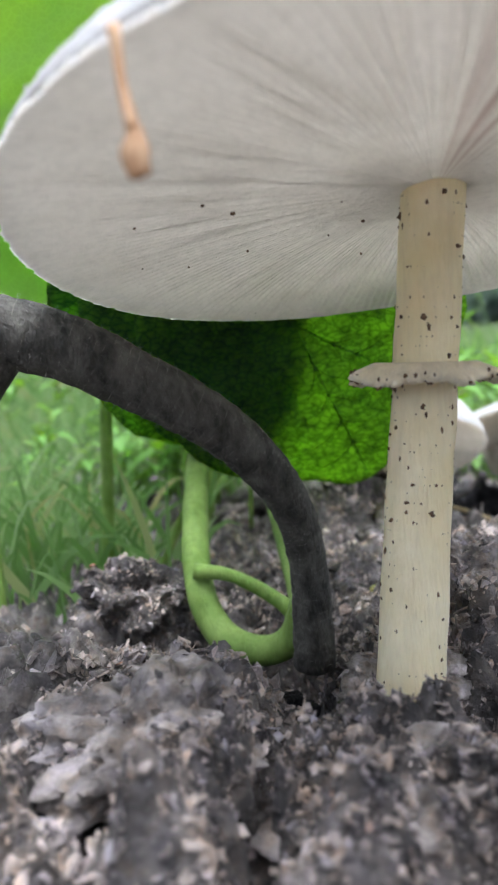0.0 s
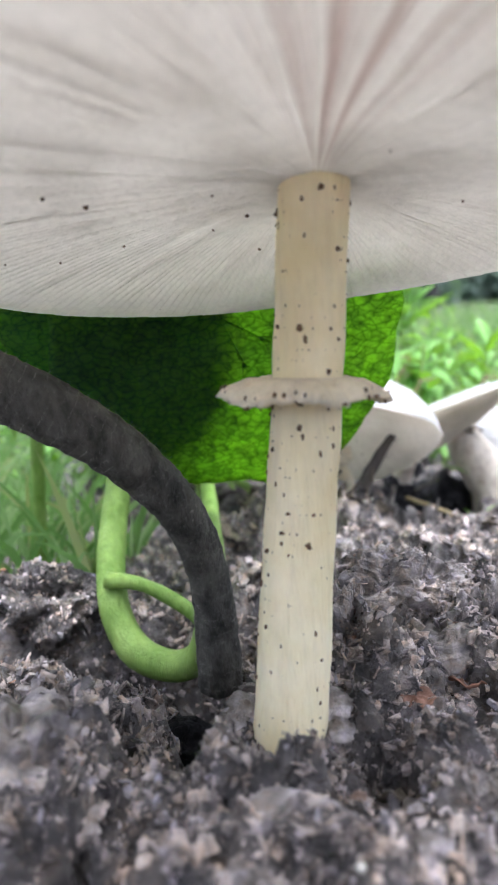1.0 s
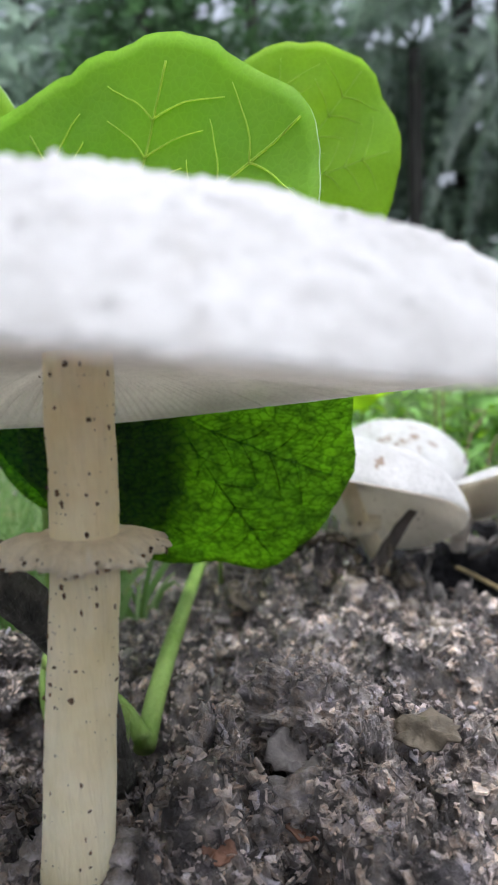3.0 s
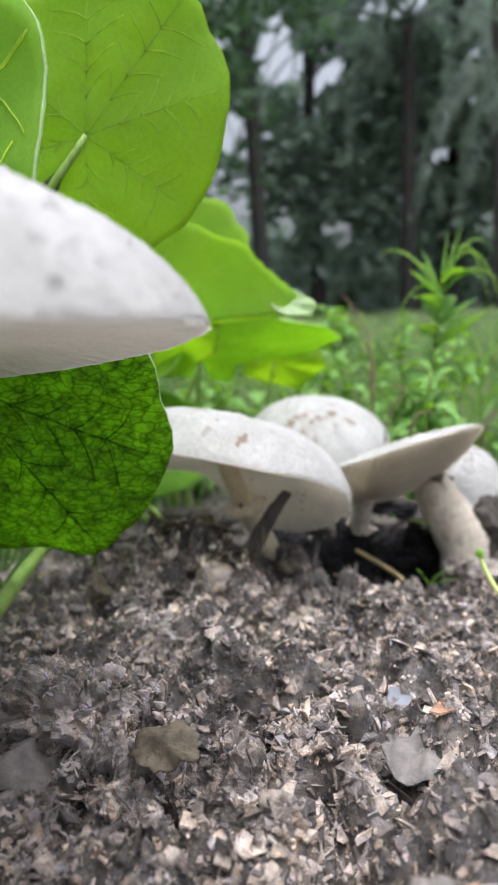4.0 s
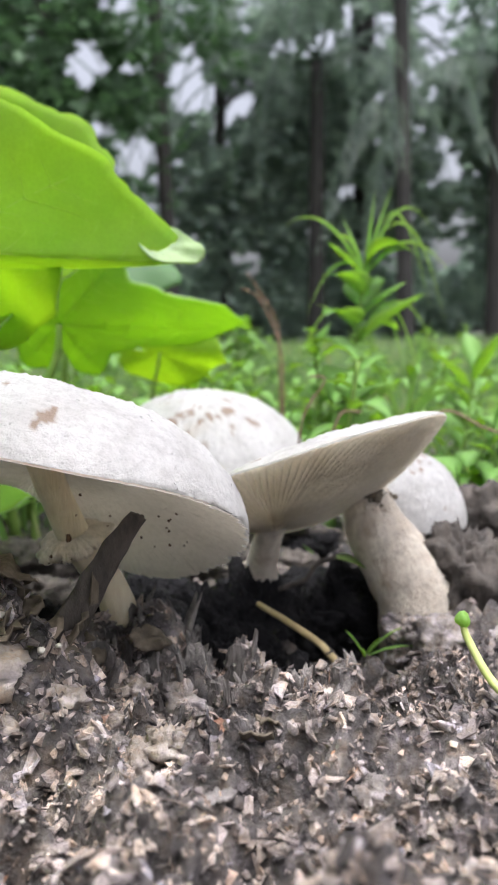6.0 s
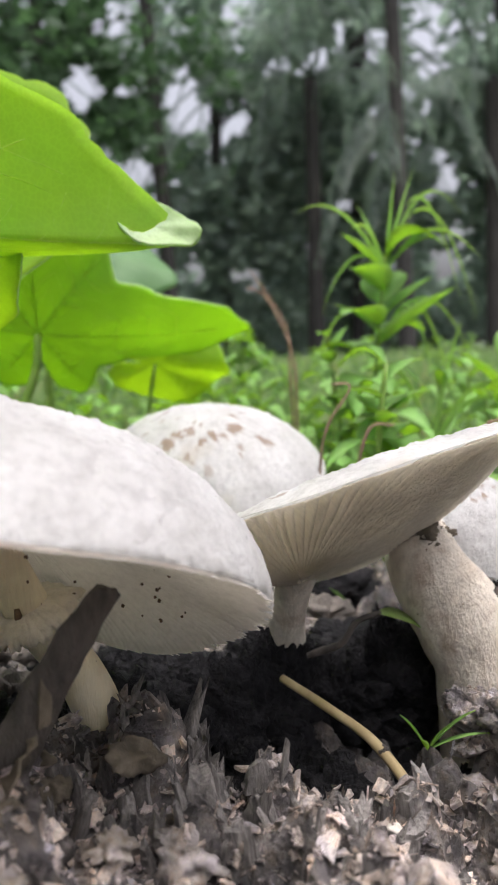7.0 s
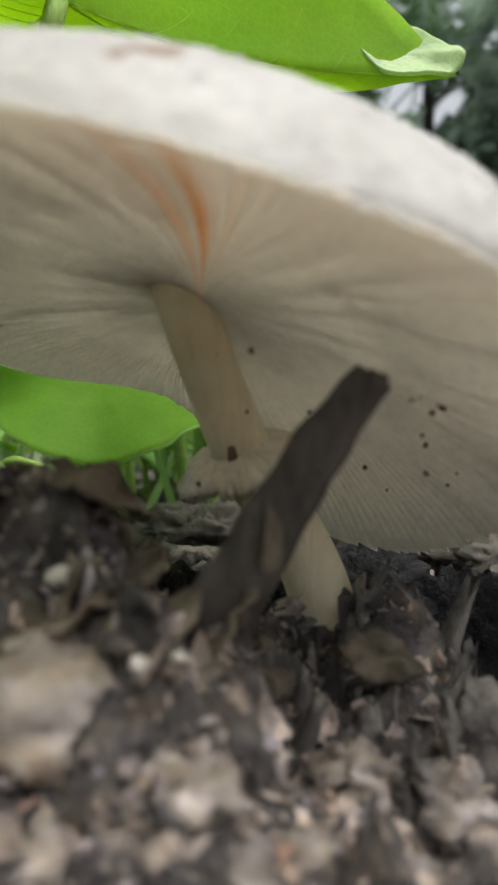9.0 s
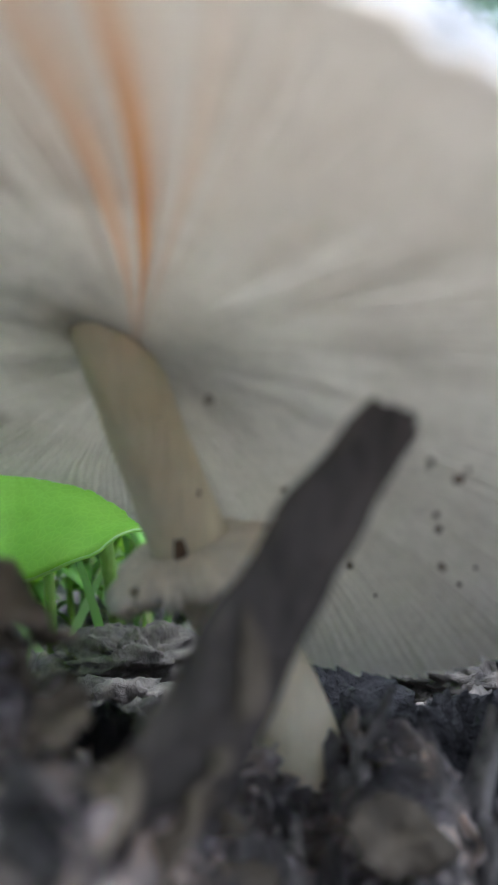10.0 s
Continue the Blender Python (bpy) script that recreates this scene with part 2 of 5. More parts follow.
STRAW = plain_material("dry_stalk", (0.3, 0.22, 0.1), (0.5, 0.4, 0.22), 150, 0.55, 0.35, (500, 0.4, 0.0004), (1, 1, 0.2))
DRYBROWN = plain_material("dry_leaf", (0.14, 0.085, 0.055), (0.32, 0.21, 0.14), 120, 0.7, 0.3, (400, 0.6, 0.0008))
DRYDARK = plain_material("dark_dead_leaf", (0.05, 0.042, 0.03), (0.17, 0.14, 0.1), 150, 0.75, 0.3, (500, 0.7, 0.0008))
DRYGREY = plain_material("grey_dead_leaf", (0.1, 0.09, 0.085), (0.26, 0.235, 0.22), 150, 0.65, 0.35, (500, 0.7, 0.0008))
DRYRED = plain_material("reddish_dead_leaf", (0.1, 0.05, 0.032), (0.27, 0.14, 0.09), 150, 0.6, 0.35, (500, 0.6, 0.0006))
YELLOW = plain_material("yellow_bud", (0.45, 0.42, 0.08), (0.62, 0.58, 0.2), 200, 0.5, 0.35, None)
SPROUT = plain_material("seedling_stem", (0.4, 0.5, 0.12), (0.6, 0.66, 0.25), 200, 0.45, 0.4, None)
GREYCHIP = plain_material("grey_shard", (0.13, 0.14, 0.17), (0.24, 0.25, 0.29), 120, 0.6, 0.3, (400, 0.4, 0.0005))
PALE = plain_material("pale_crumb", (0.42, 0.39, 0.33), (0.62, 0.59, 0.53), 200, 0.7, 0.3, (700, 0.5, 0.0004))
TRUNK = plain_material("tree_trunk", (0.03, 0.03, 0.03), (0.07, 0.066, 0.062), 6, 0.9, 0.2, (20, 0.6, 0.02), (1, 1, 0.3))
# Haze is put into FOLIAGE and PALMLEAF: paler, bluer than the leaves themselves.
FOLIAGE = random_material("hazed_far_leaves", [(0.0, (0.16, 0.21, 0.19)), (0.6, (0.27, 0.345, 0.30)), (1.0, (0.38, 0.48, 0.38))], 0.55, (0.42, 0.6, 0.4), 0.5)
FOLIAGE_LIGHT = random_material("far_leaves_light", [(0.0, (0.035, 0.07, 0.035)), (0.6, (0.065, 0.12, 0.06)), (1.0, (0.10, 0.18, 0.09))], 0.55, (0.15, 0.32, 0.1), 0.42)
PALMLEAF = random_material("hazed_palm_leaflets", [(0.0, (0.1, 0.13, 0.12)), (0.7, (0.18, 0.23, 0.205)), (1.0, (0.29, 0.35, 0.28))], 0.45, (0.32, 0.48, 0.29), 0.45)

# ---- building helpers ----
rng = random.Random(7)


def mesh_of(name, verts, faces, material, smooth=True):
    me = bpy.data.meshes.new(name)
    me.from_pydata([tuple(v) for v in verts], [], faces)
    me.materials.append(material)
    if smooth:
        me.polygons.foreach_set("use_smooth", [True] * len(me.polygons))
    me.update()
    return me


def part(name, data, material, parent, label="", smooth=True):
    """A mesh as one object under a thing or a part; data: (verts, faces) in the parent's space."""
    ob = new(name, mesh_of(name, data[0], data[1], material, smooth))
    ob.parent = parent
    return tagged(ob, label)


def thing(name, label, category, group="", at=(0, 0, 0)):
    ob = new(name)
    ob.empty_display_size = 0.01
    ob.location = at
    return tagged(ob, label, category, group)


def merge(*pieces):
    verts, faces = [], []
    for v, f in pieces:
        k = len(verts)
        verts += list(v)
        faces += [tuple(i + k for i in q) for q in f]
    return verts, faces


def spline(points, count):
    """Points evenly along a smooth line through the given ones (Catmull-Rom)."""
    p = [Vector(q) for q in points]
    p = [2 * p[0] - p[1]] + p + [2 * p[-1] - p[-2]]
    out, n = [], len(p) - 3
    for k in range(count):
        s = k / (count - 1) * n
        i = min(int(s), n - 1)
        u = s - i
        a, b, c, d = p[i:i + 4]
        out.append(0.5 * (2 * b + (c - a) * u + (2 * a - 5 * b + 4 * c - d) * u * u + (3 * b - a - 3 * c + d) * u ** 3))
    return out


def tube(points, radii, count=24, sides=14, rough=0.0, freq=80.0, caps=True, flat=1.0):
    """A round bar along a smooth line, its radius going through the given radii."""
    line = spline(points, count)
    verts, faces = [], []
    side = None
    for k, c in enumerate(line):
        d = (line[min(k + 1, count - 1)] - line[max(k - 1, 0)]).normalized()
        if side is None:
            side = d.orthogonal().normalized()
        side = (side - d * side.dot(d)).normalized()
        up = d.cross(side)
        s = k / (count - 1) * (len(radii) - 1)
        i = min(int(s), len(radii) - 2)
        r = radii[i] + (radii[i + 1] - radii[i]) * (s - i)
        for j in range(sides):
            a = 2 * math.pi * j / sides
            w = side * math.cos(a) + up * math.sin(a) * flat
            rr = r * (1 + rough * noise.noise((c + w * r) * freq))
            verts.append(c + w * rr)
    for k in range(count - 1):
        for j in range(sides):
            a, b = k * sides + j, k * sides + (j + 1) % sides
            faces.append((a, b, b + sides, a + sides))
    if caps:
        faces.append(tuple(reversed(range(sides))))
        faces.append(tuple(range((count - 1) * sides, count * sides)))
    return verts, faces


def blob(centre, size, seed, rough=0.35, rings=9, sides=14, freq=1.6):
    """An uneven lump with a closed skin."""
    verts, faces = [], []
    off = Vector((seed * 3.7, seed * 1.3, seed * 2.9))
    for i in range(rings + 1):
        th = math.pi * i / rings
        for j in range(sides):
            a = 2 * math.pi * j / sides
            d = Vector((math.sin(th) * math.cos(a), math.sin(th) * math.sin(a), math.cos(th)))
            r = 1 + rough * noise.noise(d * freq + off) + rough * 0.5 * noise.noise(d * freq * 3.1 + off)
            verts.append(Vector(centre) + Vector((d.x * size[0], d.y * size[1], d.z * size[2])) * r)
    for i in range(rings):
        for j in range(sides):
            a, b = i * sides + j, i * sides + (j + 1) % sides
            faces.append((a, a + sides, b + sides, b))
    return verts, faces


def shard(centre, turn, outline, thick, bend=0.0):
    """A flat, bent chip with an uneven outline and real thickness."""
    verts, k = [], len(outline)
    big = max(abs(y) for _, y in outline) or 1
    for s in (0.5, -0.5):
        for x, y in outline:
            verts.append(Vector(centre) + turn @ Vector((x, y, s * thick + bend * (y / big) ** 2)))
    faces = [tuple(range(k)), tuple(reversed(range(k, 2 * k)))]
    faces += [(i, i + k, (i + 1) % k + k, (i + 1) % k) for i in range(k)]
    return verts, faces


# ---- ground ----
FOOT = -0.0138


def mound(x, y, cx, cy, h, rx, ry, edge=2.0):
    """A lump or hollow; a higher edge gives a flat top with steep sides."""
    q = math.hypot((x - cx) / rx, (y - cy) / ry)
    return h * math.exp(-q ** edge) if q < 3 else 0.0


def crevice(x, y, x0, y0, x1, y1, depth, width):
    """A narrow crack in the soil from one point to another."""
    dx, dy = x1 - x0, y1 - y0
    u = max(0.0, min(1.0, ((x - x0) * dx + (y - y0) * dy) / (dx * dx + dy * dy)))
    q = math.hypot(x - x0 - u * dx, y - y0 - u * dy) / width
    return -depth * math.exp(-q ** 3) if q < 3 else 0.0


LUMPS = ((0.046, 0.352, 0.034, 0.027, 0.022), (0.070, 0.335, 0.014, 0.02, 0.02), (0.172, 0.425, -0.006, 0.02, 0.02), (0.24, 0.50, 0.045, 0.04, 0.05),
         (0.130, 0.428, -0.024, 0.034, 0.028), (0.074, 0.392, 0.017, 0.022, 0.02), (-0.004, 0.208, -0.030, 0.036, 0.024), (-0.006, 0.176, -0.014, 0.032, 0.022),
         (0.145, 0.262, 0.003, 0.018, 0.011), (0.150, 0.380, -0.011, 0.017, 0.020), (0.147, 0.348, -0.005, 0.018, 0.014), (-0.10, 0.30, -0.012, 0.08, 0.10))
CLODS = ((-0.017, 0.118, 0.0030, 0.020, 0.018, 6.0), (0.027, 0.098, 0.001, 0.024, 0.016, 5.0), (0.064, 0.206, 0.013, 0.017, 0.015, 6.0), (0.052, 0.160, 0.006, 0.010, 0.014, 5.0),
         (0.090, 0.196, 0.009, 0.012, 0.011, 6.0), (0.118, 0.170, 0.007, 0.013, 0.012, 6.0), (0.098, 0.250, 0.006, 0.016, 0.010, 5.0))
HOLLOWS = ((0.062, 0.184, -0.022, 0.0085, 0.0070, 4.0), (0.0120, 0.157, -0.030, 0.0070, 0.024, 4.0), (0.090, 0.178, -0.010, 0.010, 0.006, 4.0), (0.135, 0.214, -0.009, 0.008, 0.006, 4.0), (0.104, 0.232, -0.008, 0.007, 0.005, 4.0))
CRACKS = ((-0.0005, 0.112, -0.0030, 0.074, 0.016, 0.0032), (0.0465, 0.172, 0.040, 0.142, 0.014, 0.0032), (0.073, 0.152, 0.060, 0.138, 0.010, 0.0035), (0.10, 0.158, 0.088, 0.135, 0.010, 0.003), (-0.036, 0.108, -0.026, 0.086, 0.008, 0.003), (0.128, 0.190, 0.112, 0.188, 0.010, 0.003))


def ground_height(x, y):
    """The heap's slope, its lumps, clods and cracks, and the lawn behind it."""
    d = y - 0.13
    base = -0.010 - 0.172 * d if d > 0 else -0.010 - 0.05 * d
    low = -0.071
    base = max(base, low) if base < low + 0.004 else base
    near = max(0.0, 1 - max(0.0, math.hypot(x - 0.1, y - 0.3) - 0.45) / 0.3)
    for lump in LUMPS:
        base += mound(x, y, *lump)
    if near > 0:
        v = Vector((x, y, 0.0))
        warp = Vector((noise.noise(v * 60 + Vector((1, 7, 3))), noise.noise(v * 60 + Vector((8, 2, 6))), 0)) * 0.006
        warp += Vector((noise.noise(v * 210 + Vector((2, 5, 3))), noise.noise(v * 210 + Vector((6, 1, 9))), 0)) * 0.002
        v = v + warp
        for lump in CLODS:
            base += mound(v.x, v.y, *lump)
        for lump in HOLLOWS:
            base += mound(v.x, v.y, *lump)
        for line in CRACKS:
            base += crevice(v.x, v.y, *line)
        pit = max(0.0, noise.noise(v * 34 + Vector((9, 4, 2))) - 0.18)
        lumps = 0.015 * (abs(noise.noise(v * 36 + Vector((5, 2, 1)))) - 0.2) + 0.011 * (abs(noise.noise(v * 85 + Vector((3, 1, 2)))) - 0.2)
        lumps += 0.0052 * (abs(noise.noise(v * 190 + Vector((4, 4, 2)))) - 0.2)
        lumps += 0.0042 * math.tanh(7 * noise.noise(v * 48 + Vector((2, 8, 4)))) + 0.0030 * math.tanh(6 * noise.noise(v * 105 + Vector((7, 3, 1))))
        base += near * (lumps - 0.05 * pit)
    foot = math.exp(-(math.hypot(x - 0.029, (y - 0.132) * 1.1) / 0.014) ** 4)
    base += foot * (FOOT + 0.3 * (base - FOOT) - base)
    far = math.hypot(x, y)
    if far > 1.0:
        base += 0.03 * min(1.0, far - 1.0) * noise.noise(Vector((x, y, 4.0)) * 0.8)
    return base


def ground_axis(lo, hi, step, reach):
    a = [lo + step * k for k in range(int(round((hi - lo) / step)) + 1)]
    s, up = step, a[-1]
    while up < reach:
        s *= 1.22
        up += s
        a.append(up)
    s, down = step, a[0]
    while down > -reach:
        s *= 1.22
        down -= s
        a.insert(0, down)
    return a


gx, gy = ground_axis(-0.10, 0.26, 0.0013, 400), ground_axis(0.05, 0.52, 0.0013, 400)
verts = [(x, y, ground_height(x, y)) for y in gy for x in gx]
w = len(gx)
faces = [(j * w + i, j * w + i + 1, (j + 1) * w + i + 1, (j + 1) * w + i) for j in range(len(gy) - 1) for i in range(w - 1)]
ground = new("ground", mesh_of("ground", verts, faces, SOIL))
tagged(ground, "dark crumbly compost soil sloping towards a grassy lawn", "ground", kind="structure")


def crumb_shape(r, kind, size):
    """A flat flake, an angular grain or a thin splinter, in its own space."""
    if kind == "flake":
        k, thick = 5, size * r.uniform(0.10, 0.3)
        ring = [(size * r.uniform(0.3, 1.4) * math.cos(6.283 * j / k), size * r.uniform(0.3, 1.05) * math.sin(6.283 * j / k)) for j in range(k)]
        bend = r.uniform(-0.4, 0.4) / size
        vs = [Vector((x, y, s * thick + bend * x * x)) for s in (0.5, -0.5) for x, y in ring]
        return vs, FLAKE
    long, wide = (r.uniform(1.4, 3.2), r.uniform(0.2, 0.45)) if kind == "splinter" else (r.uniform(0.7, 1.3), r.uniform(0.6, 1.1))
    deep = wide * r.uniform(0.4, 1.0)
    return [Vector((x * long * size * r.uniform(0.25, 1.5), y * wide * size * r.uniform(0.15, 1.6), z * deep * size * r.uniform(0.2, 1.6))) for z in (-0.6, 0.6) for x, y in ((-0.7, -0.7), (0.7, -0.7), (0.7, 0.7), (-0.7, 0.7))], BLOCK


FLAKE = [(0, 1, 2, 3, 4), (9, 8, 7, 6, 5)] + [(i, i + 5, (i + 1) % 5 + 5, (i + 1) % 5) for i in range(5)]
BLOCK = [(3, 2, 1, 0), (4, 5, 6, 7), (0, 1, 5, 4), (1, 2, 6, 5), (2, 3, 7, 6), (3, 0, 4, 7)]


def soil_crumbs(count=84000):
    """Flakes, grains and splinters of rotted wood that cover the heap."""
    r = random.Random(11)
    vs, fs = [], []
    for k in range(count):
        x, y = (r.uniform(-0.045, 0.14), r.uniform(0.065, 0.21)) if k % 4 == 1 else (r.uniform(-0.045, 0.205), r.uniform(0.065, 0.42)) if k % 6 else (r.uniform(-0.10, 0.27), 0.04 + 0.54 * r.random())
        if y > 0.5 and r.random() < (y - 0.5) * 9 or (0.0 < x < 0.18 and 0.405 < y < 0.5):
            continue
        if x < -0.02 and y > 0.3 and r.random() < 0.5:
            continue
        if ((x - 0.012) / 0.0075) ** 2 + ((y - 0.157) / 0.026) ** 2 < 1 or ((x - 0.062) / 0.009) ** 2 + ((y - 0.183) / 0.007) ** 2 < 1:
            continue
        u = r.random()
        kind = "flake" if u < 0.40 else "splinter" if u < 0.48 else "grain"
        size = {"flake": 0.0006 + 0.0028 * r.random() ** 3.6, "splinter": 0.0005 + 0.0015 * r.random() ** 2, "grain": 0.0005 + 0.0014 * r.random() ** 2.5}[kind]
        size *= 0.66 if y < 0.14 else 0.9 if y < 0.2 else 1.0
        tilt = 0.75 if kind == "flake" else 1.2
        turn = Euler((r.gauss(0, tilt), r.gauss(0, tilt), r.uniform(0, 6.3))).to_matrix()
        c = Vector((x, y, ground_height(x, y) + size * r.uniform(-0.15, 0.45)))
        shape, tris = crumb_shape(r, kind, size)
        o = len(vs)
        vs += [c + turn @ q for q in shape]
        fs += [tuple(i + o for i in f) for f in tris]
    ob = new("soil_crumbs", mesh_of("soil_crumbs", vs, fs, CHIPS, False))
    tagged(ob, "loose damp grey-brown crumbs of rotted wood on the soil", "soil crumbs", kind="stuff")


soil_crumbs()


def clod_skin(size, seed, rough, rings=30, sides=48):
    verts, faces = [], []
    off = Vector((seed * 3.7, seed * 1.3, seed * 2.9))
    for i in range(rings + 1):
        th = math.pi * i / rings
        for j in range(sides):
            a = 2 * math.pi * j / sides
            d = Vector((math.sin(th) * math.cos(a), math.sin(th) * math.sin(a), math.cos(th)))
            r = 1 + rough * noise.noise(d * 1.5 + off) + rough * 0.8 * (0.3 - abs(noise.noise(d * 4 + off))) + rough * 0.5 * (0.3 - abs(noise.noise(d * 9 + off))) + rough * 0.25 * noise.noise(d * 20 + off)
            verts.append(Vector((d.x * size[0], d.y * size[1], d.z * size[2])) * r)
    faces = [(i * sides + j, (i + 1) * sides + j, (i + 1) * sides + (j + 1) % sides, i * sides + (j + 1) % sides) for i in range(rings) for j in range(sides)]
    return verts, faces


def clod(x, y, size, seed, label="crumbly grey-brown clod of compost lying on the soil", material=CLOD, rough=0.45):
    z = ground_height(x, y)
    fine = (30, 48) if max(size) > 0.009 else (18, 28)
    ob = new("clod", mesh_of("clod", *clod_skin(size, seed, rough, *fine), material))
    ob.location = (x, y, z + size[2] * 0.25)
    tagged(ob, label, "clod", "clods on the heap")


for k in range(22):
    s = rng.uniform(0.002, 0.0045)
    x, y = rng.uniform(-0.09, 0.25), rng.uniform(0.06, 0.42)
    if math.hypot(x - 0.028, y - 0.13) > 0.03 and math.hypot(x - 0.1, y - 0.295) > 0.03:
        clod(x, y, (s * rng.uniform(0.9, 1.3), s * rng.uniform(0.8, 1.2), s * rng.uniform(0.6, 0.9)), k)


def big_clod(x, y, z, size, seed, label, material, rough=0.42):
    """A large broken clod with a crumbly skin, half sunk in the soil."""
    grit, ball = random.Random(seed), bmesh.new()
    bmesh.ops.create_icosphere(ball, subdivisions=5, radius=1.0)
    off = Vector((seed * 2.1, seed * 1.7, seed * 0.9))
    for v in ball.verts:
        d = v.co.normalized()
        p = Vector((d.x * size[0], d.y * size[1], d.z * size[2]))
        q = 1 + rough * noise.noise(d * 1.6 + off) + 0.16 * math.tanh(5 * noise.noise(d * 3.4 + off)) + 0.2 * (0.25 - abs(noise.noise(d * 6 + off)))
        p = p * q + d * (0.0022 * (0.25 - abs(noise.noise(p * 420 + off))) + 0.0011 * noise.noise(p * 1100 + off) + grit.uniform(-0.00022, 0.00022))
        v.co = p
    ball.normal_update()
    vs, fs = [], []
    for v in grit.sample([v for v in ball.verts if v.normal.z > -0.3 and v.co.z > -0.3 * size[2]], 260 if y < 0.13 else 620):
        shape, tris = crumb_shape(grit, grit.choice(("flake", "grain", "grain", "splinter")), grit.uniform(0.0004, 0.0013) * (0.7 if y < 0.15 else 1.0))
        turn = v.normal.to_track_quat("Z", "Y").to_matrix() @ Euler((grit.gauss(0, 0.5), grit.gauss(0, 0.5), grit.uniform(0, 6.3))).to_matrix()
        fs += [tuple(i + len(vs) for i in f) for f in tris]
        vs += [v.co + turn @ q for q in shape]
    me = bpy.data.meshes.new("clod")
    ball.to_mesh(me)
    ball.free()
    me.materials.append(material)
    ob = new("clod", me)
    ob.location = (x, y, z)
    tagged(ob, label, "clod", "clods on the heap")
    tagged(part("loose_soil", (vs, fs), CHIPS, ob, "loose crumbs clinging to the clod", False), kind="stuff")


big_clod(-0.020, 0.118, -0.0095, (0.0195, 0.017, 0.0115), 3, "large crumbly grey-brown clod beside a dark crack", CLOD)
big_clod(0.025, 0.096, -0.0155, (0.0225, 0.014, 0.0105), 8, "large damp grey clod in front of the tall mushroom", CLOD)
big_clod(0.060, 0.112, -0.0185, (0.014, 0.012, 0.010), 12, "damp grey clod split by a narrow crack", CLOD)
big_clod(0.066, 0.206, -0.0170, (0.017, 0.011, 0.0135), 15, "steep dark clod of wet compost on the bank", CLOD)
big_clod(0.047, 0.178, -0.0190, (0.0065, 0.010, 0.0165), 21, "upright dark clod of wet compost behind the stem", CLOD)
big_clod(0.083, 0.186, -0.0230, (0.0085, 0.010, 0.0150), 27, "steep dark clod of wet compost on the bank", CLOD)
big_clod(0.106, 0.196, -0.0260, (0.012, 0.009, 0.0130), 33, "rugged damp clod with sharp edges", CLOD)
big_clod(0.181, 0.437, -0.0690, (0.015, 0.009, 0.0120), 45, "crumbly clod against the foot of the fallen mushroom", CLOD)
big_clod(0.062, 0.163, -0.0260, (0.013, 0.008, 0.0105), 39, "rugged damp clod below a hollow", CLOD)
big_clod(-0.044, 0.236, -0.0270, (0.016, 0.012, 0.0135), 64, "rugged dark damp clod beside the hooked green stalk", DAMPCLOD, 0.6)
# Wet soil lumps; the crevice's shadow is put into their black colour.
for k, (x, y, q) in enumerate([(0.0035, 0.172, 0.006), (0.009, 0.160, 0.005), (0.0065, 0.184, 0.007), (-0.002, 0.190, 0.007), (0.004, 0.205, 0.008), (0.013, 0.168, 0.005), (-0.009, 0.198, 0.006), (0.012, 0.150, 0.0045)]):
    clod(x, y, (q * 1.2, q, q * 0.8), 560 + k, "wet lump coloured black for shade in the crevice at the vine's foot", BLACK, 0.6)

# ---- mushrooms ----
def frame_along(axis):
    return Vector((0, 0, 1)).rotation_difference(Vector(axis).normalized()).to_matrix().to_4x4()


def rim_frame(centre, axis):
    """The cap's own axes: z along its axis, x as near to the world's x as it goes."""
    n = Vector(axis).normalized()
    e = (Vector((1, 0, 0)) - n * n.x).normalized()
    return Matrix.Translation(centre) @ Matrix((e, n.cross(e), n)).transposed().to_4x4()


def rim_at(d, a, cap, q, off):
    radius, height, drop, wave, ragged, saddle, lift = cap
    away = (a - lift[0] + math.pi) % (2 * math.pi) - math.pi
    if len(lift) > 3:
        radius *= 1 - lift[3] * math.exp(-(away / (1.3 * lift[2])) ** 2)
    worn = 1.0
    if len(saddle) > 2:
        off_side = abs((a - saddle[2] + math.pi) % (2 * math.pi) - math.pi)
        worn = max(0.0, math.cos(0.85 * off_side)) if off_side < 1.8 else 0.0
    tooth = worn * (1.1 * max(0.0, noise.noise(d * 14 + off)) + 1.1 * max(0.0, noise.noise(d * 34 + off)) + 0.6 * noise.noise(d * 80 - off))
    rim = radius * (1 + wave * noise.noise(d * 1.2 + off) - ragged * tooth * q ** 1500)
    z = (saddle[0] * math.cos(2 * a) + saddle[1] * math.sin(2 * a) + lift[1] * math.exp(-(away / lift[2]) ** 2) + wave * radius * 0.6 * noise.noise(d * 1.7 - off)) * q * q
    return rim, z


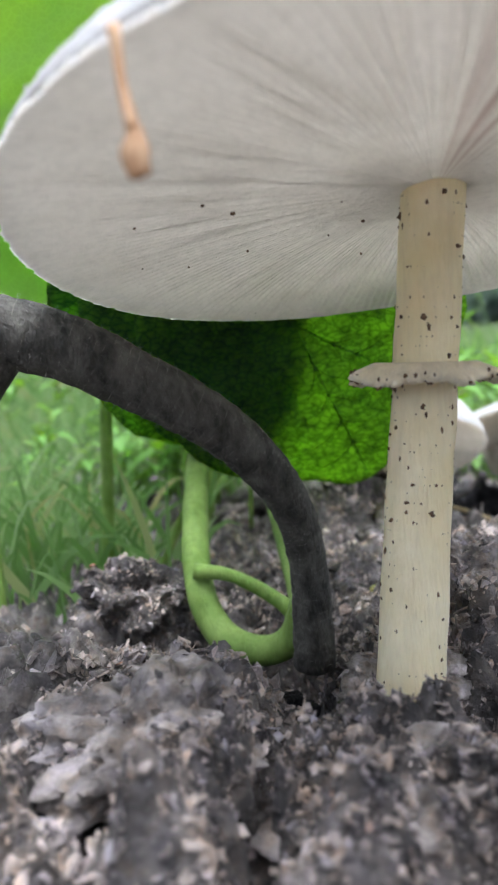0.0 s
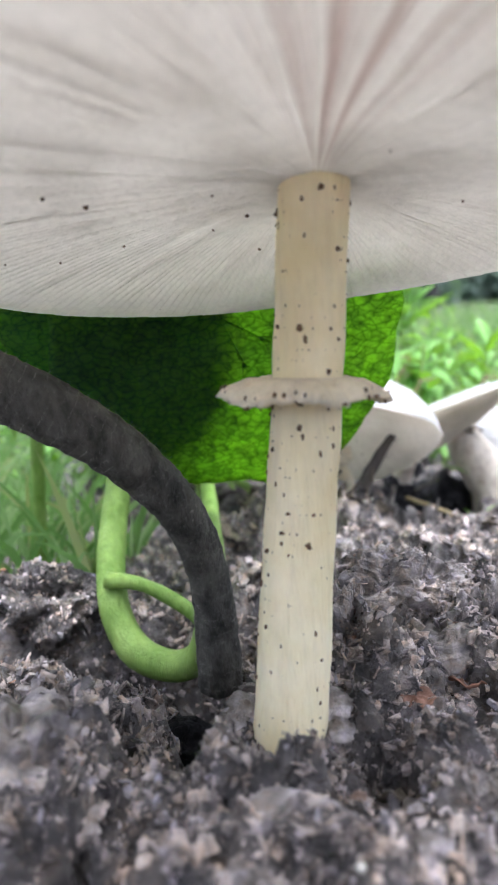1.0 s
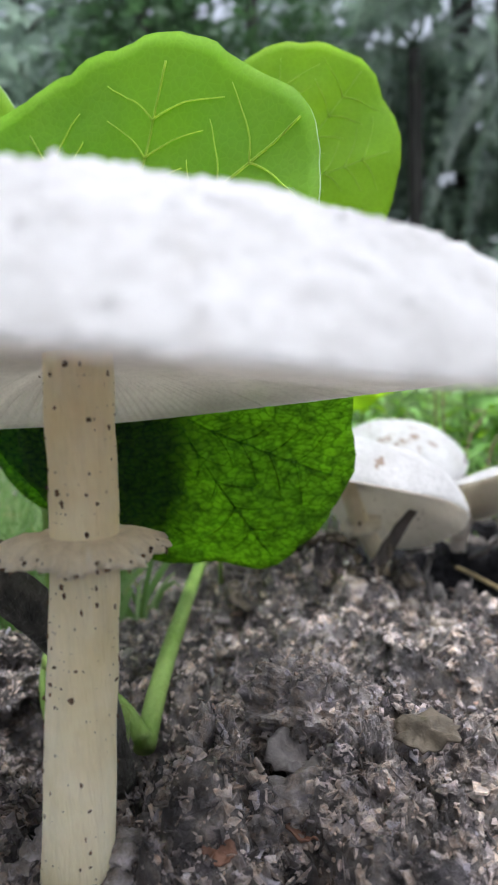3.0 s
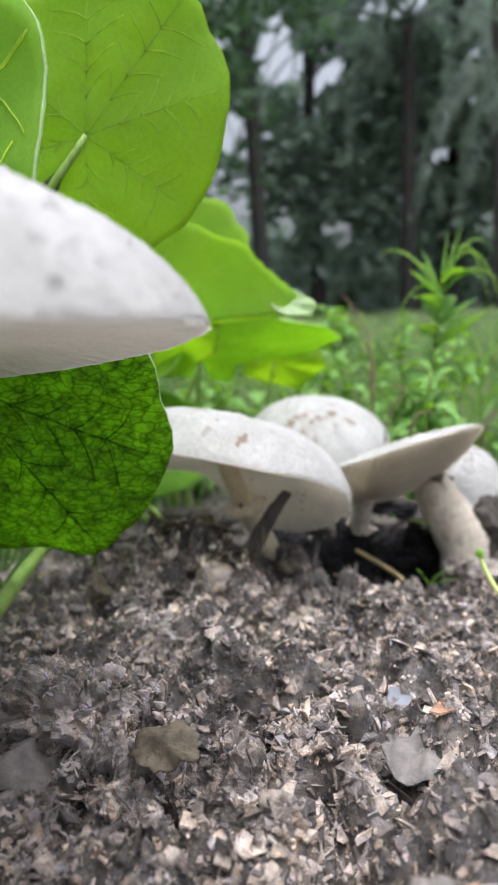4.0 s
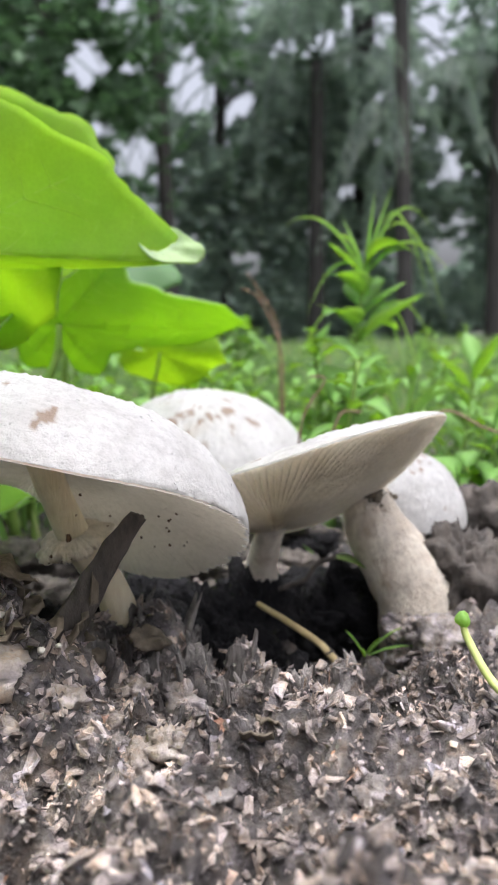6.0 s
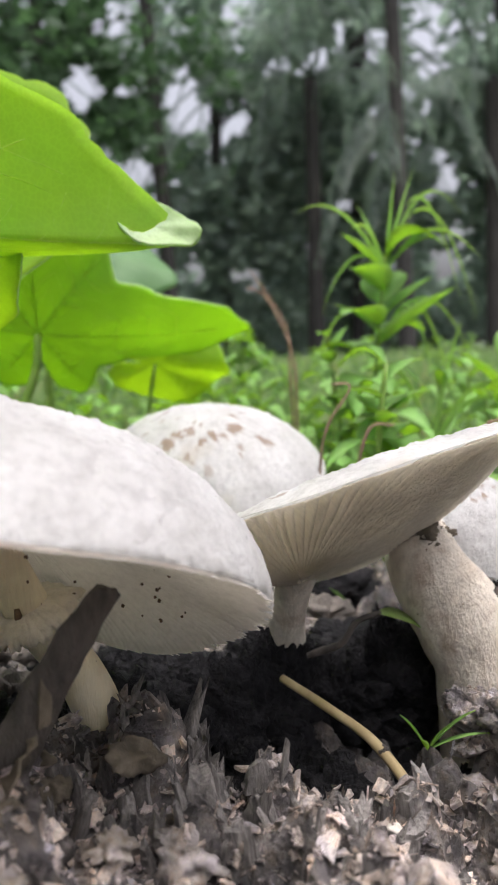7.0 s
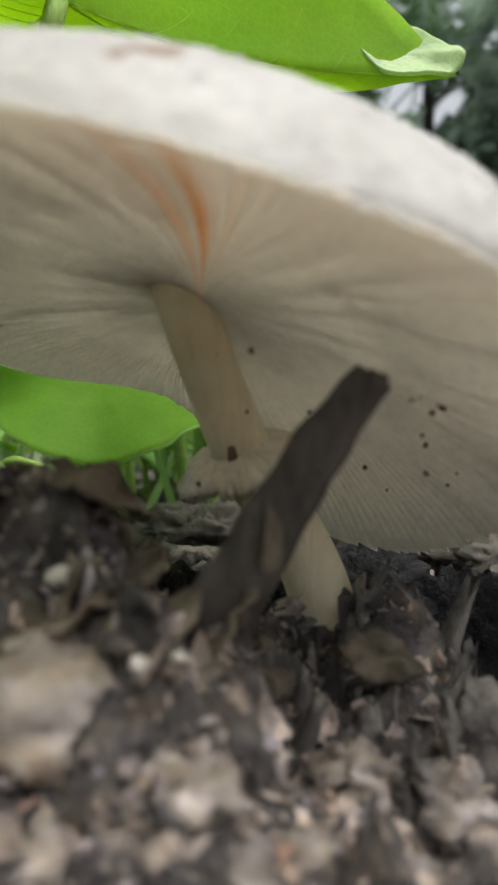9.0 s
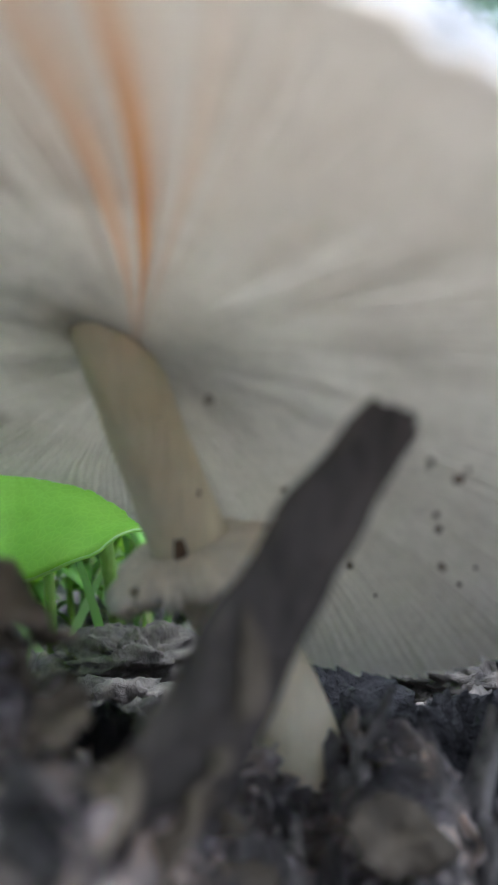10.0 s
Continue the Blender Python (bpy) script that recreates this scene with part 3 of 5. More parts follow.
def cap_skin(cap, seed, bulge, sides=420, rings=64):
    """The upper skin; z is 0 at the margin."""
    off = Vector((seed * 1.7, seed * 0.9, 0))
    verts, height = [], cap[1]
    for k in range(rings + 1):
        q = 1 - (1 - k / rings) ** 2.2
        for j in range(sides):
            a = 2 * math.pi * j / sides
            d = Vector((math.cos(a), math.sin(a), 0))
            rim, z = rim_at(d, a, cap, q, off)
            r = rim * q
            p = Vector((d.x * r, d.y * r, seed * 0.1))
            z += height * max(0.0, 1 - q ** bulge[0]) ** bulge[1]
            z += (1 - q ** 10) * (0.0009 * noise.noise(p * 110) + 0.0010 * abs(noise.noise(p * 260)) + 0.0011 * abs(noise.noise(p * 620)) - 0.0005)
            verts.append(Vector((d.x * r, d.y * r, z)))
    faces = [(i * sides + j, (i + 1) * sides + j, (i + 1) * sides + (j + 1) % sides, i * sides + (j + 1) % sides) for i in range(rings) for j in range(sides)]
    return verts, faces


def cap_gills(cap, seed, inner, count, depth, sharp=1.0, shift=(0, 0), toward=0.0, spread=0.15, steps=16):
    """The underside: radial plates with grooves between them."""
    off = Vector((seed * 1.7, seed * 0.9, 0))
    per, verts, stain, drop = 4 if sharp == 1.0 else 6, [], [], cap[2]
    sides = count * per
    for k in range(steps + 1):
        u = k / steps
        for j in range(sides):
            a = 2 * math.pi * j / sides
            d = Vector((math.cos(a), math.sin(a), 0))
            rim, zr = rim_at(d, a, cap, u, off)
            rim *= 1.003
            r = inner + (rim - inner) * u
            z = zr + drop * (1 - u ** 1.5) - 0.0006
            groove = (1 - abs(2 * (j % per) / per - 1)) ** sharp
            short = 0.5 + 0.5 * ((j // per) % 3 == 0) if u < 0.45 else 1.0
            amp = depth * short * min(1.0, 6 * (1 - u)) * min(1.0, 0.45 + 3 * u) * (0.8 + 0.5 * noise.noise(Vector((j // per * 0.37, u * 3, seed))))
            amp = min(amp, max(0.0, 0.7 * (cap[1] * max(0.0, 1 - u ** 2.6) ** 0.75 - drop * (1 - u ** 1.5))))
            b = a + 0.02 * noise.noise(Vector((d.x * 3, d.y * 3, u * 2 + seed))) + 0.010 * noise.noise(Vector((j // per * 0.9, u * 5, seed)))
            verts.append(Vector((math.cos(b) * r + shift[0] * (1 - u), math.sin(b) * r + shift[1] * (1 - u), z + amp * groove)))
            turn = (a + math.pi / 2 - toward + math.pi) % (2 * math.pi) - math.pi
            streak = (j // per * 7919 + 13 * seed) % 97 / 97 * 1.7 - 0.55
            stain.append(max(0.0, min(1.0, streak)) * math.exp(-(turn / spread) ** 2) * math.exp(-((u - 0.45) / 0.45) ** 2) + 0.14 * math.exp(-(turn / 0.7) ** 2) * u)
    faces = [(k * sides + j, k * sides + (j + 1) % sides, (k + 1) * sides + (j + 1) % sides, (k + 1) * sides + j) for k in range(steps) for j in range(sides)]
    return verts, faces, stain


def ring_skirt(centre, axis, inner, outer, thick, seed, droop=0.3):
    """A ragged collar round the stem."""
    sides, verts, faces = 150, [], []
    m = frame_along(axis)
    off = Vector((seed, seed * 2.0, 0))
    prof = [(inner, thick * 0.5), ((inner + outer) / 2, thick * 0.55), (outer * 0.96, thick * 0.3), (outer, -thick * 0.1), (outer * 0.93, -thick * 0.6), ((inner + outer) / 2, -thick * 0.7), (inner, -thick * 0.9)]
    for r, z in prof:
        for j in range(sides):
            a = 2 * math.pi * j / sides
            d = Vector((math.cos(a), math.sin(a), 0))
            f = (r - inner) / (outer - inner)
            rr = r * (1 + f * (0.18 * noise.noise(d * 1.6 + off) + 0.12 * noise.noise(d * 7 + off) + 0.16 * noise.noise(d * 24 + off)))
            zz = z - droop * f * f * (outer - inner) + thick * f * (0.8 * noise.noise(d * 2.2 - off) + 0.35 * noise.noise(d * 9 - off) + 0.3 * noise.noise(d * 26 - off))
            verts.append(Vector(centre) + m.to_3x3() @ Vector((d.x * rr, d.y * rr, zz)))
    n = len(prof)
    faces += [(i * sides + j, (i + 1) * sides + j, (i + 1) * sides + (j + 1) % sides, i * sides + (j + 1) % sides) for i in range(n - 1) for j in range(sides)]
    return verts, faces


def specks_on(path, radii, count, seed, size=0.00028):
    """Small dark grains that stick to the stem."""
    r = random.Random(seed)
    line = spline(path, 60)
    out = []
    for _ in range(count):
        k = r.randrange(2, 58)
        d = (line[k + 1] - line[k - 1]).normalized()
        s = k / 59 * (len(radii) - 1)
        i = min(int(s), len(radii) - 2)
        rad = radii[i] + (radii[i + 1] - radii[i]) * (s - i)
        side = d.orthogonal().normalized()
        side.rotate(Matrix.Rotation(r.uniform(0, 6.28), 3, d))
        q = size * (0.3 + 1.5 * r.random() ** 4)
        out.append(blob(line[k] + side * rad, (q * r.uniform(0.5, 1.4), q * r.uniform(0.5, 1.4), q * r.uniform(0.6, 2.0)), r.random() * 50, 0.9, 5, 7))
    return merge(*out)


def mushroom(label, stem_path, stem_radii, centre, axis, cap, gills, skin=CAP, ring=None, specks=60, seed=1, shift=(0, 0), stem_skin=STEM, stained=(0.0, 0.0), bulge=(2.2, 0.8), spots=(), ring_skin=None, grains=(), gill_skin=GILL, scales=0, group="white mushrooms on the heap"):
    """centre and axis: of the cap's rim; cap: radius, height, rise of the gills, wave, ragged, saddle; gills: count, depth."""
    m = thing("mushroom", label, "mushroom", group, stem_path[0])
    base = Vector(stem_path[0])
    local = [Vector(p) - base for p in stem_path]
    stem = part("stem", tube(local, stem_radii, 48, 30, 0.05, 120.0), stem_skin, m)
    if specks:
        tagged(part("soil_specks", specks_on(local, stem_radii, specks, seed), SPECK, stem, "dark soil grains stuck to the stem"), kind="stuff")
    if ring:
        skirt = ring_skirt(Vector(ring[0]) - base, ring[1], *ring[2:], seed)
        collar = part("ring", skirt, ring_skin or RING, m, "ragged pale ring")
        dust = random.Random(seed + 2)
        edge = dust.sample(skirt[0][300:750], min(90, specks // 4))
        tagged(part("soil_specks", merge(*[blob(p, [dust.uniform(0.00012, 0.0005) for _ in range(3)], k, 0.7, 5, 7) for k, p in enumerate(edge)]), SPECK, collar, "dark soil grains on the ring's torn edge"), kind="stuff")
    t = Matrix.Translation(-base) @ rim_frame(centre, axis)
    v, f = cap_skin(cap, seed, bulge, *((420, 64) if cap[0] > 0.055 else (260, 44)))
    flat, dots = v, random.Random(seed)
    spots = list(spots) + [((dots.uniform(-0.6, 0.6) * cap[0], dots.uniform(-0.75, 0.3) * cap[0]), dots.uniform(0.0006, 0.0012), dots.uniform(0.3, 0.8)) for _ in range(22)]
    v = [t @ p for p in v]
    top = part("cap", (v, f), skin, m)
    marks = []
    for p in flat:
        w = Vector((p.x, p.y)) + Vector((noise.noise(p * 260), noise.noise(p * 260 + Vector((4, 0, 0))))) * 0.003
        marks.append(max([0.0] + [s * max(0.0, min(1.0, (1.2 - (w - Vector(c)).length / q) * 5)) for c, q, s in spots]))
    top.data.attributes.new("stain", "FLOAT", "POINT").data.foreach_set("value", marks)
    if scales:
        pick, vs, fs = random.Random(seed + 5), [], []
        for k in pick.sample(range(len(v) // 6, len(v) - 500), scales):
            shape, tris = crumb_shape(pick, "flake", pick.uniform(0.0003, 0.0009))
            turn = (v[k] - t.translation).to_track_quat("Z", "Y").to_matrix() @ Euler((pick.gauss(0, 0.14), pick.gauss(0, 0.14), pick.uniform(0, 6.3))).to_matrix()
            fs += [tuple(i + len(vs) for i in q) for q in tris]
            vs += [v[k] + turn @ (q * 0.9) for q in shape]
        tagged(part("skin_flakes", (vs, fs), skin, top, "tiny white scales lifting from the cap", False), kind="stuff")
    if grains:
        tagged(part("soil_specks", merge(*[blob(Vector(c) - base, (q, q * 0.7, q), k * 3.1, 0.7, 5, 7) for k, (c, q) in enumerate(grains)]), SPECK, top, "dark grains stuck under the cap"), kind="stuff")
    v, f, stain = cap_gills(cap, seed, stem_radii[-1] * 0.5, *gills, shift=shift, toward=stained[1], spread=stained[2] if len(stained) > 2 else 0.15)
    g = part("gill_layer", ([t @ p for p in v], f), gill_skin, m, "cream gills under the cap")
    g.data.attributes.new("stain", "FLOAT", "POINT").data.foreach_set("value", [stained[0] * v for v in stain])
    return m


mushroom("tall white mushroom with speckled cream stem and ragged ring", [(0.0280, 0.1358, -0.032), (0.0330, 0.1390, 0.02), (0.0362, 0.1405, 0.052), (0.0390, 0.1395, 0.088)],
         [0.0071, 0.0068, 0.0064, 0.0062, 0.0060], (0.0408, 0.1366, 0.0783), (0.012, 0.150, 1.0), (0.080, 0.0247, 0.0080, 0.02, 0.012, (-0.0003, 0.0034), (0.3, 0.002, 0.4)), (210, 0.0015),
         ring=((0.0362, 0.1405, 0.0525), (0.05, 0.05, 1.0), 0.0062, 0.0148, 0.0019), specks=520, seed=3, scales=600, gill_skin=GILL_GREY, stained=(0.7, -0.03, 0.15), grains=[((0.0011, 0.1371, 0.0837), 0.00050), ((0.0034, 0.1584, 0.0791), 0.00025), ((0.0217, 0.1401, 0.0847), 0.00022), ((0.0209, 0.1584, 0.0811), 0.00025), ((0.0275, 0.1524, 0.0827), 0.00037), ((-0.0192, 0.1558, 0.0769), 0.00025), ((-0.0097, 0.1603, 0.0769), 0.00022), ((0.0045, 0.2009, 0.0673), 0.00025), ((0.0300, 0.1722, 0.0782), 0.00037), ((0.0382, 0.1349, 0.0860), 0.00025), ((0.0485, 0.1242, 0.0869), 0.00022), ((-0.0172, 0.1357, 0.0821), 0.00025), ((-0.0041, 0.1303, 0.0843), 0.00037), ((0.0664, 0.1490, 0.0824), 0.00025)], spots=[((0.0246, -0.0757), 0.0011, 0.9)], bulge=(3.5, 0.72), shift=(-0.0015, 0.002))
mushroom("broad white mushroom with leaning stem and toothed cap margin", [(0.080, 0.402, -0.058), (0.0765, 0.397, -0.034), (0.0675, 0.388, -0.011), (0.0600, 0.3795, 0.020)],
         [0.0062, 0.0054, 0.0048, 0.0045], (0.0617, 0.3768, -0.0017), (0.228, 0.6246, 1.0), (0.0593, 0.0315, 0.014, 0.02, 0.07, (0.0054, 0.0006, 0.75), (2.12, 0.020, 0.55, 0.13)), (190, 0.0019),
         ring=((0.0675, 0.388, -0.0125), (-0.2, -0.3, 1.0), 0.0047, 0.0110, 0.0026), specks=40, seed=8, scales=500, stained=(1.0, 0.44, 0.10), bulge=(2.8, 0.68), shift=(0.0, -0.003), stem_skin=STEM_PALE, ring_skin=RING_PALE,
         spots=[((0.0184, -0.0502), 0.0019, 0.8), ((0.004, -0.046), 0.0012, 0.7), ((0.003, -0.053), 0.0018, 0.35), ((-0.012, -0.03), 0.0016, 0.5), ((0.01, 0.0), 0.0014, 0.5), ((0.03, -0.02), 0.0009, 0.5), ((0.022, 0.005), 0.001, 0.5)],
         grains=[((0.0836, 0.385, 0.0043), 0.0005), ((0.0967, 0.385, -0.0035), 0.0004), ((0.0998, 0.385, -0.005), 0.0005), ((0.0974, 0.385, -0.0145), 0.0004), ((0.0970, 0.3735, -0.0029), 0.00030), ((0.0993, 0.3757, -0.0048), 0.00040), ((0.1003, 0.3738, -0.0039), 0.00025), ((0.0972, 0.3826, -0.0086), 0.00030), ((0.0973, 0.3854, -0.0104), 0.00040), ((0.0881, 0.4062, -0.0213), 0.00025), ((0.0885, 0.4286, -0.0353), 0.00030), ((0.0857, 0.3988, -0.0161), 0.00040), ((0.1012, 0.3922, -0.0156), 0.00025), ((0.0994, 0.3974, -0.0184), 0.00030), ((0.0929, 0.4208, -0.0315), 0.00040), ((0.0944, 0.4171, -0.0295), 0.00025), ((0.0807, 0.3832, -0.0052), 0.00030), ((0.0767, 0.3697, 0.0041), 0.00040)])
mushroom("tilted white mushroom with cream gills showing on its raised side", [(0.1140, 0.4625, -0.085), (0.1168, 0.459, -0.0535), (0.1185, 0.4555, -0.046), (0.1215, 0.449, -0.034), (0.1265, 0.440, -0.016)],
         [0.0095, 0.0088, 0.0080, 0.0060, 0.0052, 0.0058], (0.1445, 0.4248, -0.0023), (-0.417, 0.5575, 1.0), (0.0432, 0.009, -0.0055, 0.04, 0.012, (0.0037, 0.0014), (0, 0, 1)), (84, 0.0042, 0.55), specks=8, seed=14, shift=(-0.021, 0.019), stem_skin=SCALY, gill_skin=GILL_CREAM)
mushroom("cream mushroom cap with brown blotches behind the others", [(0.086, 0.575, -0.075), (0.086, 0.572, -0.02)],
         [0.006, 0.006, 0.006], (0.082, 0.563, -0.013), (0.05, -0.28, 1.0), (0.053, 0.029, 0.012, 0.04, 0.01, (0.002, 0.0), (0, 0, 1)), (110, 0.002), specks=0, seed=21, scales=120,
         spots=[((-0.013, -0.022), 0.0028, 0.8), ((-0.009, -0.019), 0.0016, 0.8), ((-0.004, -0.016), 0.0022, 0.7), ((0.002, -0.024), 0.0016, 0.8), ((0.006, -0.02), 0.0022, 0.8), ((0.014, -0.013), 0.003, 0.8), ((0.011, -0.019), 0.0014, 0.7), ((0.027, -0.016), 0.0024, 0.7), ((-0.003, -0.03), 0.0015, 0.6), ((-0.03, -0.02), 0.002, 0.6), ((0.018, -0.024), 0.0013, 0.6), ((-0.018, -0.026), 0.0013, 0.7)])
mushroom("fallen mushroom with thick scaly stem and torn cap", [(0.1800, 0.452, -0.088), (0.1790, 0.455, -0.0600), (0.1732, 0.458, -0.0452), (0.1650, 0.463, -0.0312), (0.1615, 0.470, -0.020)],
         [0.0150, 0.0152, 0.0148, 0.0140, 0.0128, 0.011], (0.1760, 0.484, -0.0265), (0.22, -0.10, 1.0), (0.0285, 0.024, 0.006, 0.05, 0.16, (0.001, 0.0, -2.2), (0, 0, 1)), (60, 0.002), specks=40, seed=33, stem_skin=SCALY)


scrap = thing("veil_scrap", "brownish scrap of veil hanging under the tall cap", "veil scrap", "", (-0.0085, 0.074, 0.090))
part("thread", tube([(0, 0, 0.0015), (0.0004, -0.0003, -0.004), (0.0012, -0.0008, -0.0085)], [0.0007, 0.0005, 0.0008], 14, 8, 0.3, 300), VEIL, scrap)
part("flap", blob((0.0013, -0.001, -0.0105), (0.0013, 0.0006, 0.0026), 5, 0.5, 10, 14), VEIL, scrap)

# ---- squash plant ----
OUTLINE = ((0, 1.0), (18, 0.95), (38, 0.93), (62, 0.865), (90, 0.86), (118, 0.79), (145, 0.74), (165, 0.58), (176, 0.25), (180, 0.14))


LOBED = ((0, 0.72), (30, 0.74), (52, 0.62), (66, 0.80), (80, 1.22), (89, 1.32), (96, 1.10), (106, 0.55), (120, 0.42), (145, 0.48), (165, 0.40), (176, 0.2), (180, 0.12))

HANGING = ((0, 1.0), (18, 0.95), (38, 0.93), (62, 0.86), (90, 0.74), (118, 0.46), (145, 0.28), (180, 0.14))


def outline_at(a, shape):
    d = abs(math.degrees(a))
    for (a0, r0), (a1, r1) in zip(shape, shape[1:]):
        if d <= a1:
            u = (d - a0) / (a1 - a0)
            u = u * u * (3 - 2 * u)
            return r0 + (r1 - r0) * u
    return shape[-1][1]


def squash_leaf(label, attach, tip, up, length, width=1.0, cup=0.15, droop=0.1, wave=0.08, seed=1, petiole=None, material=LEAF, thick=0.0006, fold=0.0, over=None, curl=0.0, trim=1.0, veins=1, shape=OUTLINE, vein=LEAFVEIN, slim=1.0, rib=1.0):
    """A broad heart-shaped leaf: attach is where the stalk joins the blade, tip the way to its point, up its upper side."""
    ob = thing("squash_leaf", label, "leaf", "leaves of the squash plant", attach)
    ty = Vector(tip).normalized()
    tz = (Vector(up) - ty * Vector(up).dot(ty)).normalized()
    m = Matrix((ty.cross(tz), ty, tz)).transposed()
    off = Vector((seed * 2.3, seed * 1.1, seed * 0.7))

    def surface(a, q):
        rr = outline_at(a, shape) * (1 + (0.035 * noise.noise(Vector((math.cos(a) * 4, math.sin(a) * 4, seed))) + 0.012 * noise.noise(Vector((math.cos(a) * 15, math.sin(a) * 15, seed)))) * q ** 3)
        x, y = math.sin(a) * rr * q * width, math.cos(a) * rr * q
        if x > 0:
            x *= trim + (1 - trim) * max(0.0, min(1.0, (y + 0.1) / 0.5))
        else:
            x *= slim
        flat = x
        if fold and x < 0:
            x = x * math.cos(radians(fold))
        h = math.hypot(flat, y)
        z = cup * h * h - droop * max(0.0, y) ** 2.2 + (math.sin(radians(fold)) * -flat if flat < 0 else 0.0) + wave * h * h * math.sin(5 * a + seed) + 0.5 * wave * h * h * noise.noise(Vector((x, y, 0)) * 3 + off)
        z -= curl * max(0.0, flat - 0.57) ** 2
        z += 0.016 * noise.noise(Vector((x, y, 0)) * 6 + off) + 0.008 * abs(noise.noise(Vector((x, y, 0)) * 16 + off)) + 0.05 * wave * h ** 3 * noise.noise(Vector((math.cos(a) * 5, math.sin(a) * 5, seed + 4)))
        return Vector((x, y, z)) * length

    sides, rings = 120, 18
    top = [surface(-math.pi + 2 * math.pi * j / sides, k / rings) for k in range(1, rings + 1) for j in range(sides)]
    centre = surface(0, 0)
    n = len(top)
    lift = Vector((0, 0, thick))
    verts = [p + lift for p in top] + [p - lift for p in top] + [centre + lift, centre - lift]
    faces = []
    for s, o in ((0, 0), (1, n)):
        for k in range(rings - 1):
            for j in range(sides):
                q = (o + k * sides + j, o + k * sides + (j + 1) % sides, o + (k + 1) * sides + (j + 1) % sides, o + (k + 1) * sides + j)
                faces.append(q[::-1] if s else q)
        for j in range(sides):
            q = (2 * n + s, o + (j + 1) % sides, o + j)
            faces.append(q[::-1] if s else q)
    e = (rings - 1) * sides
    faces += [(e + j, e + (j + 1) % sides, n + e + (j + 1) % sides, n + e + j) for j in range(sides)]
    blade_ob = part("blade", ([m @ v for v in verts], faces), material, ob)
    blade_ob.data.materials.append(over or LEAF_OVER)
    blade_ob.data.materials.append(LEAF_PALE)
    upper = (rings - 1) * sides + sides
    blade_ob.data.polygons.foreach_set("material_index", [2 if k >= len(faces) - sides else 1 if k < upper else 0 for k in range(len(faces))])
    for deg, reach in ((0, 0.96), (38, 0.9), (-38, 0.9), (88, 0.85), (-88, 0.85), (140, 0.8), (-140, 0.8)):
        a = radians(deg)
        thin = [length * 0.0055 * rib, thick * 0.45 * rib]
        line = [surface(a, reach * k / 16) - Vector((0, 0, veins * thick * 0.7)) for k in range(17)]
        runs = [tube([m @ p for p in line], thin, 25, 6)]
        for s in (0.25, 0.42, 0.6, 0.76):
            for turn in (-1, 1):
                b = [surface(a + turn * radians(u * 19), min(0.96, reach * (s + 0.2 * u))) - Vector((0, 0, thick * veins)) for u in (0, 0.125, 0.25, 0.375, 0.5, 0.625, 0.75, 0.875, 1)]
                runs.append(tube([m @ p for p in b], [thick * 0.42 * rib, thick * 0.2 * rib], 11, 5))
        part("vein", merge(*runs), vein, ob)
    if petiole:
        line = [Vector((0, 0, 0))] + [Vector(p) - Vector(attach) for p in petiole]
        part("petiole", tube(line, [length * 0.022, length * 0.03, length * 0.034], 20, 10), GREENSTEM, ob, "pale green hollow leaf stalk")
    return ob


squash_leaf("dark hanging squash leaf, glowing green where light comes through", (0.0177, 0.247, 0.0636), (0.392, 0.325, -0.861), (0.074, -0.944, -0.323), 0.072, 0.94, 0.007, 0.11, 0.04, 2, None, LEAF_SHADED, over=LEAF_SHADED, veins=-1, vein=LEAF_SHADED)
# Added, mostly hidden leaf that blocks sky light from the hanging leaves.
squash_leaf("added hidden level squash leaf shading the hanging ones", (-0.055, 0.300, 0.098), (1.0, -0.05, -0.12), (0.1, 0.12, 1.0), 0.088, 0.85, 0.05, 0.05, 0.05, 63, [(-0.06, 0.305, 0.05), (-0.07, 0.31, -0.06)])
# Two layers added to cut the light through the leaf before them.
squash_leaf("dark squash leaf added close behind another to dim it", (-0.022, 0.2515, 0.078), (0.20, 0.30, -0.94), (0.074, -0.944, -0.323), 0.064, 0.8, 0.01, 0.10, 0.05, 67, None, LEAF_SHADED, over=LEAF_SHADED, veins=-1, vein=LEAF_SHADED)
squash_leaf("dark squash leaf added close behind another to dim it", (-0.016, 0.2455, 0.074), (0.25, 0.30, -0.92), (0.074, -0.944, -0.323), 0.060, 0.75, 0.01, 0.10, 0.05, 61, None, LEAF_SHADED, over=LEAF_SHADED, veins=-1, vein=LEAF_SHADED)
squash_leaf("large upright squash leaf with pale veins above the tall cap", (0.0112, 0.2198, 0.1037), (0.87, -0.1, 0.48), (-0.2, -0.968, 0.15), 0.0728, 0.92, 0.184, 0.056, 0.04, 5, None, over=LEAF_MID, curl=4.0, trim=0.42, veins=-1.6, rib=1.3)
squash_leaf("bright upright squash leaf lit from behind", (0.0512, 0.277, 0.1351), (0.631, 0.142, 0.763), (-0.277, 0.96, 0.05), 0.0535, 0.86, 0.06, -0.02, 0.04, 9, [(0.03, 0.272, 0.105), (0.0, 0.29, 0.05), (-0.05, 0.31, -0.05)])
squash_leaf("upright squash leaf at the side of the vine", (-0.085, 0.25, 0.125), (0.6, 0.0, 0.8), (0.2, -1.0, 0.1), 0.075, 0.9, 0.1, 0.05, 0.05, 31, [(-0.095, 0.255, 0.06), (-0.10, 0.26, -0.05)])
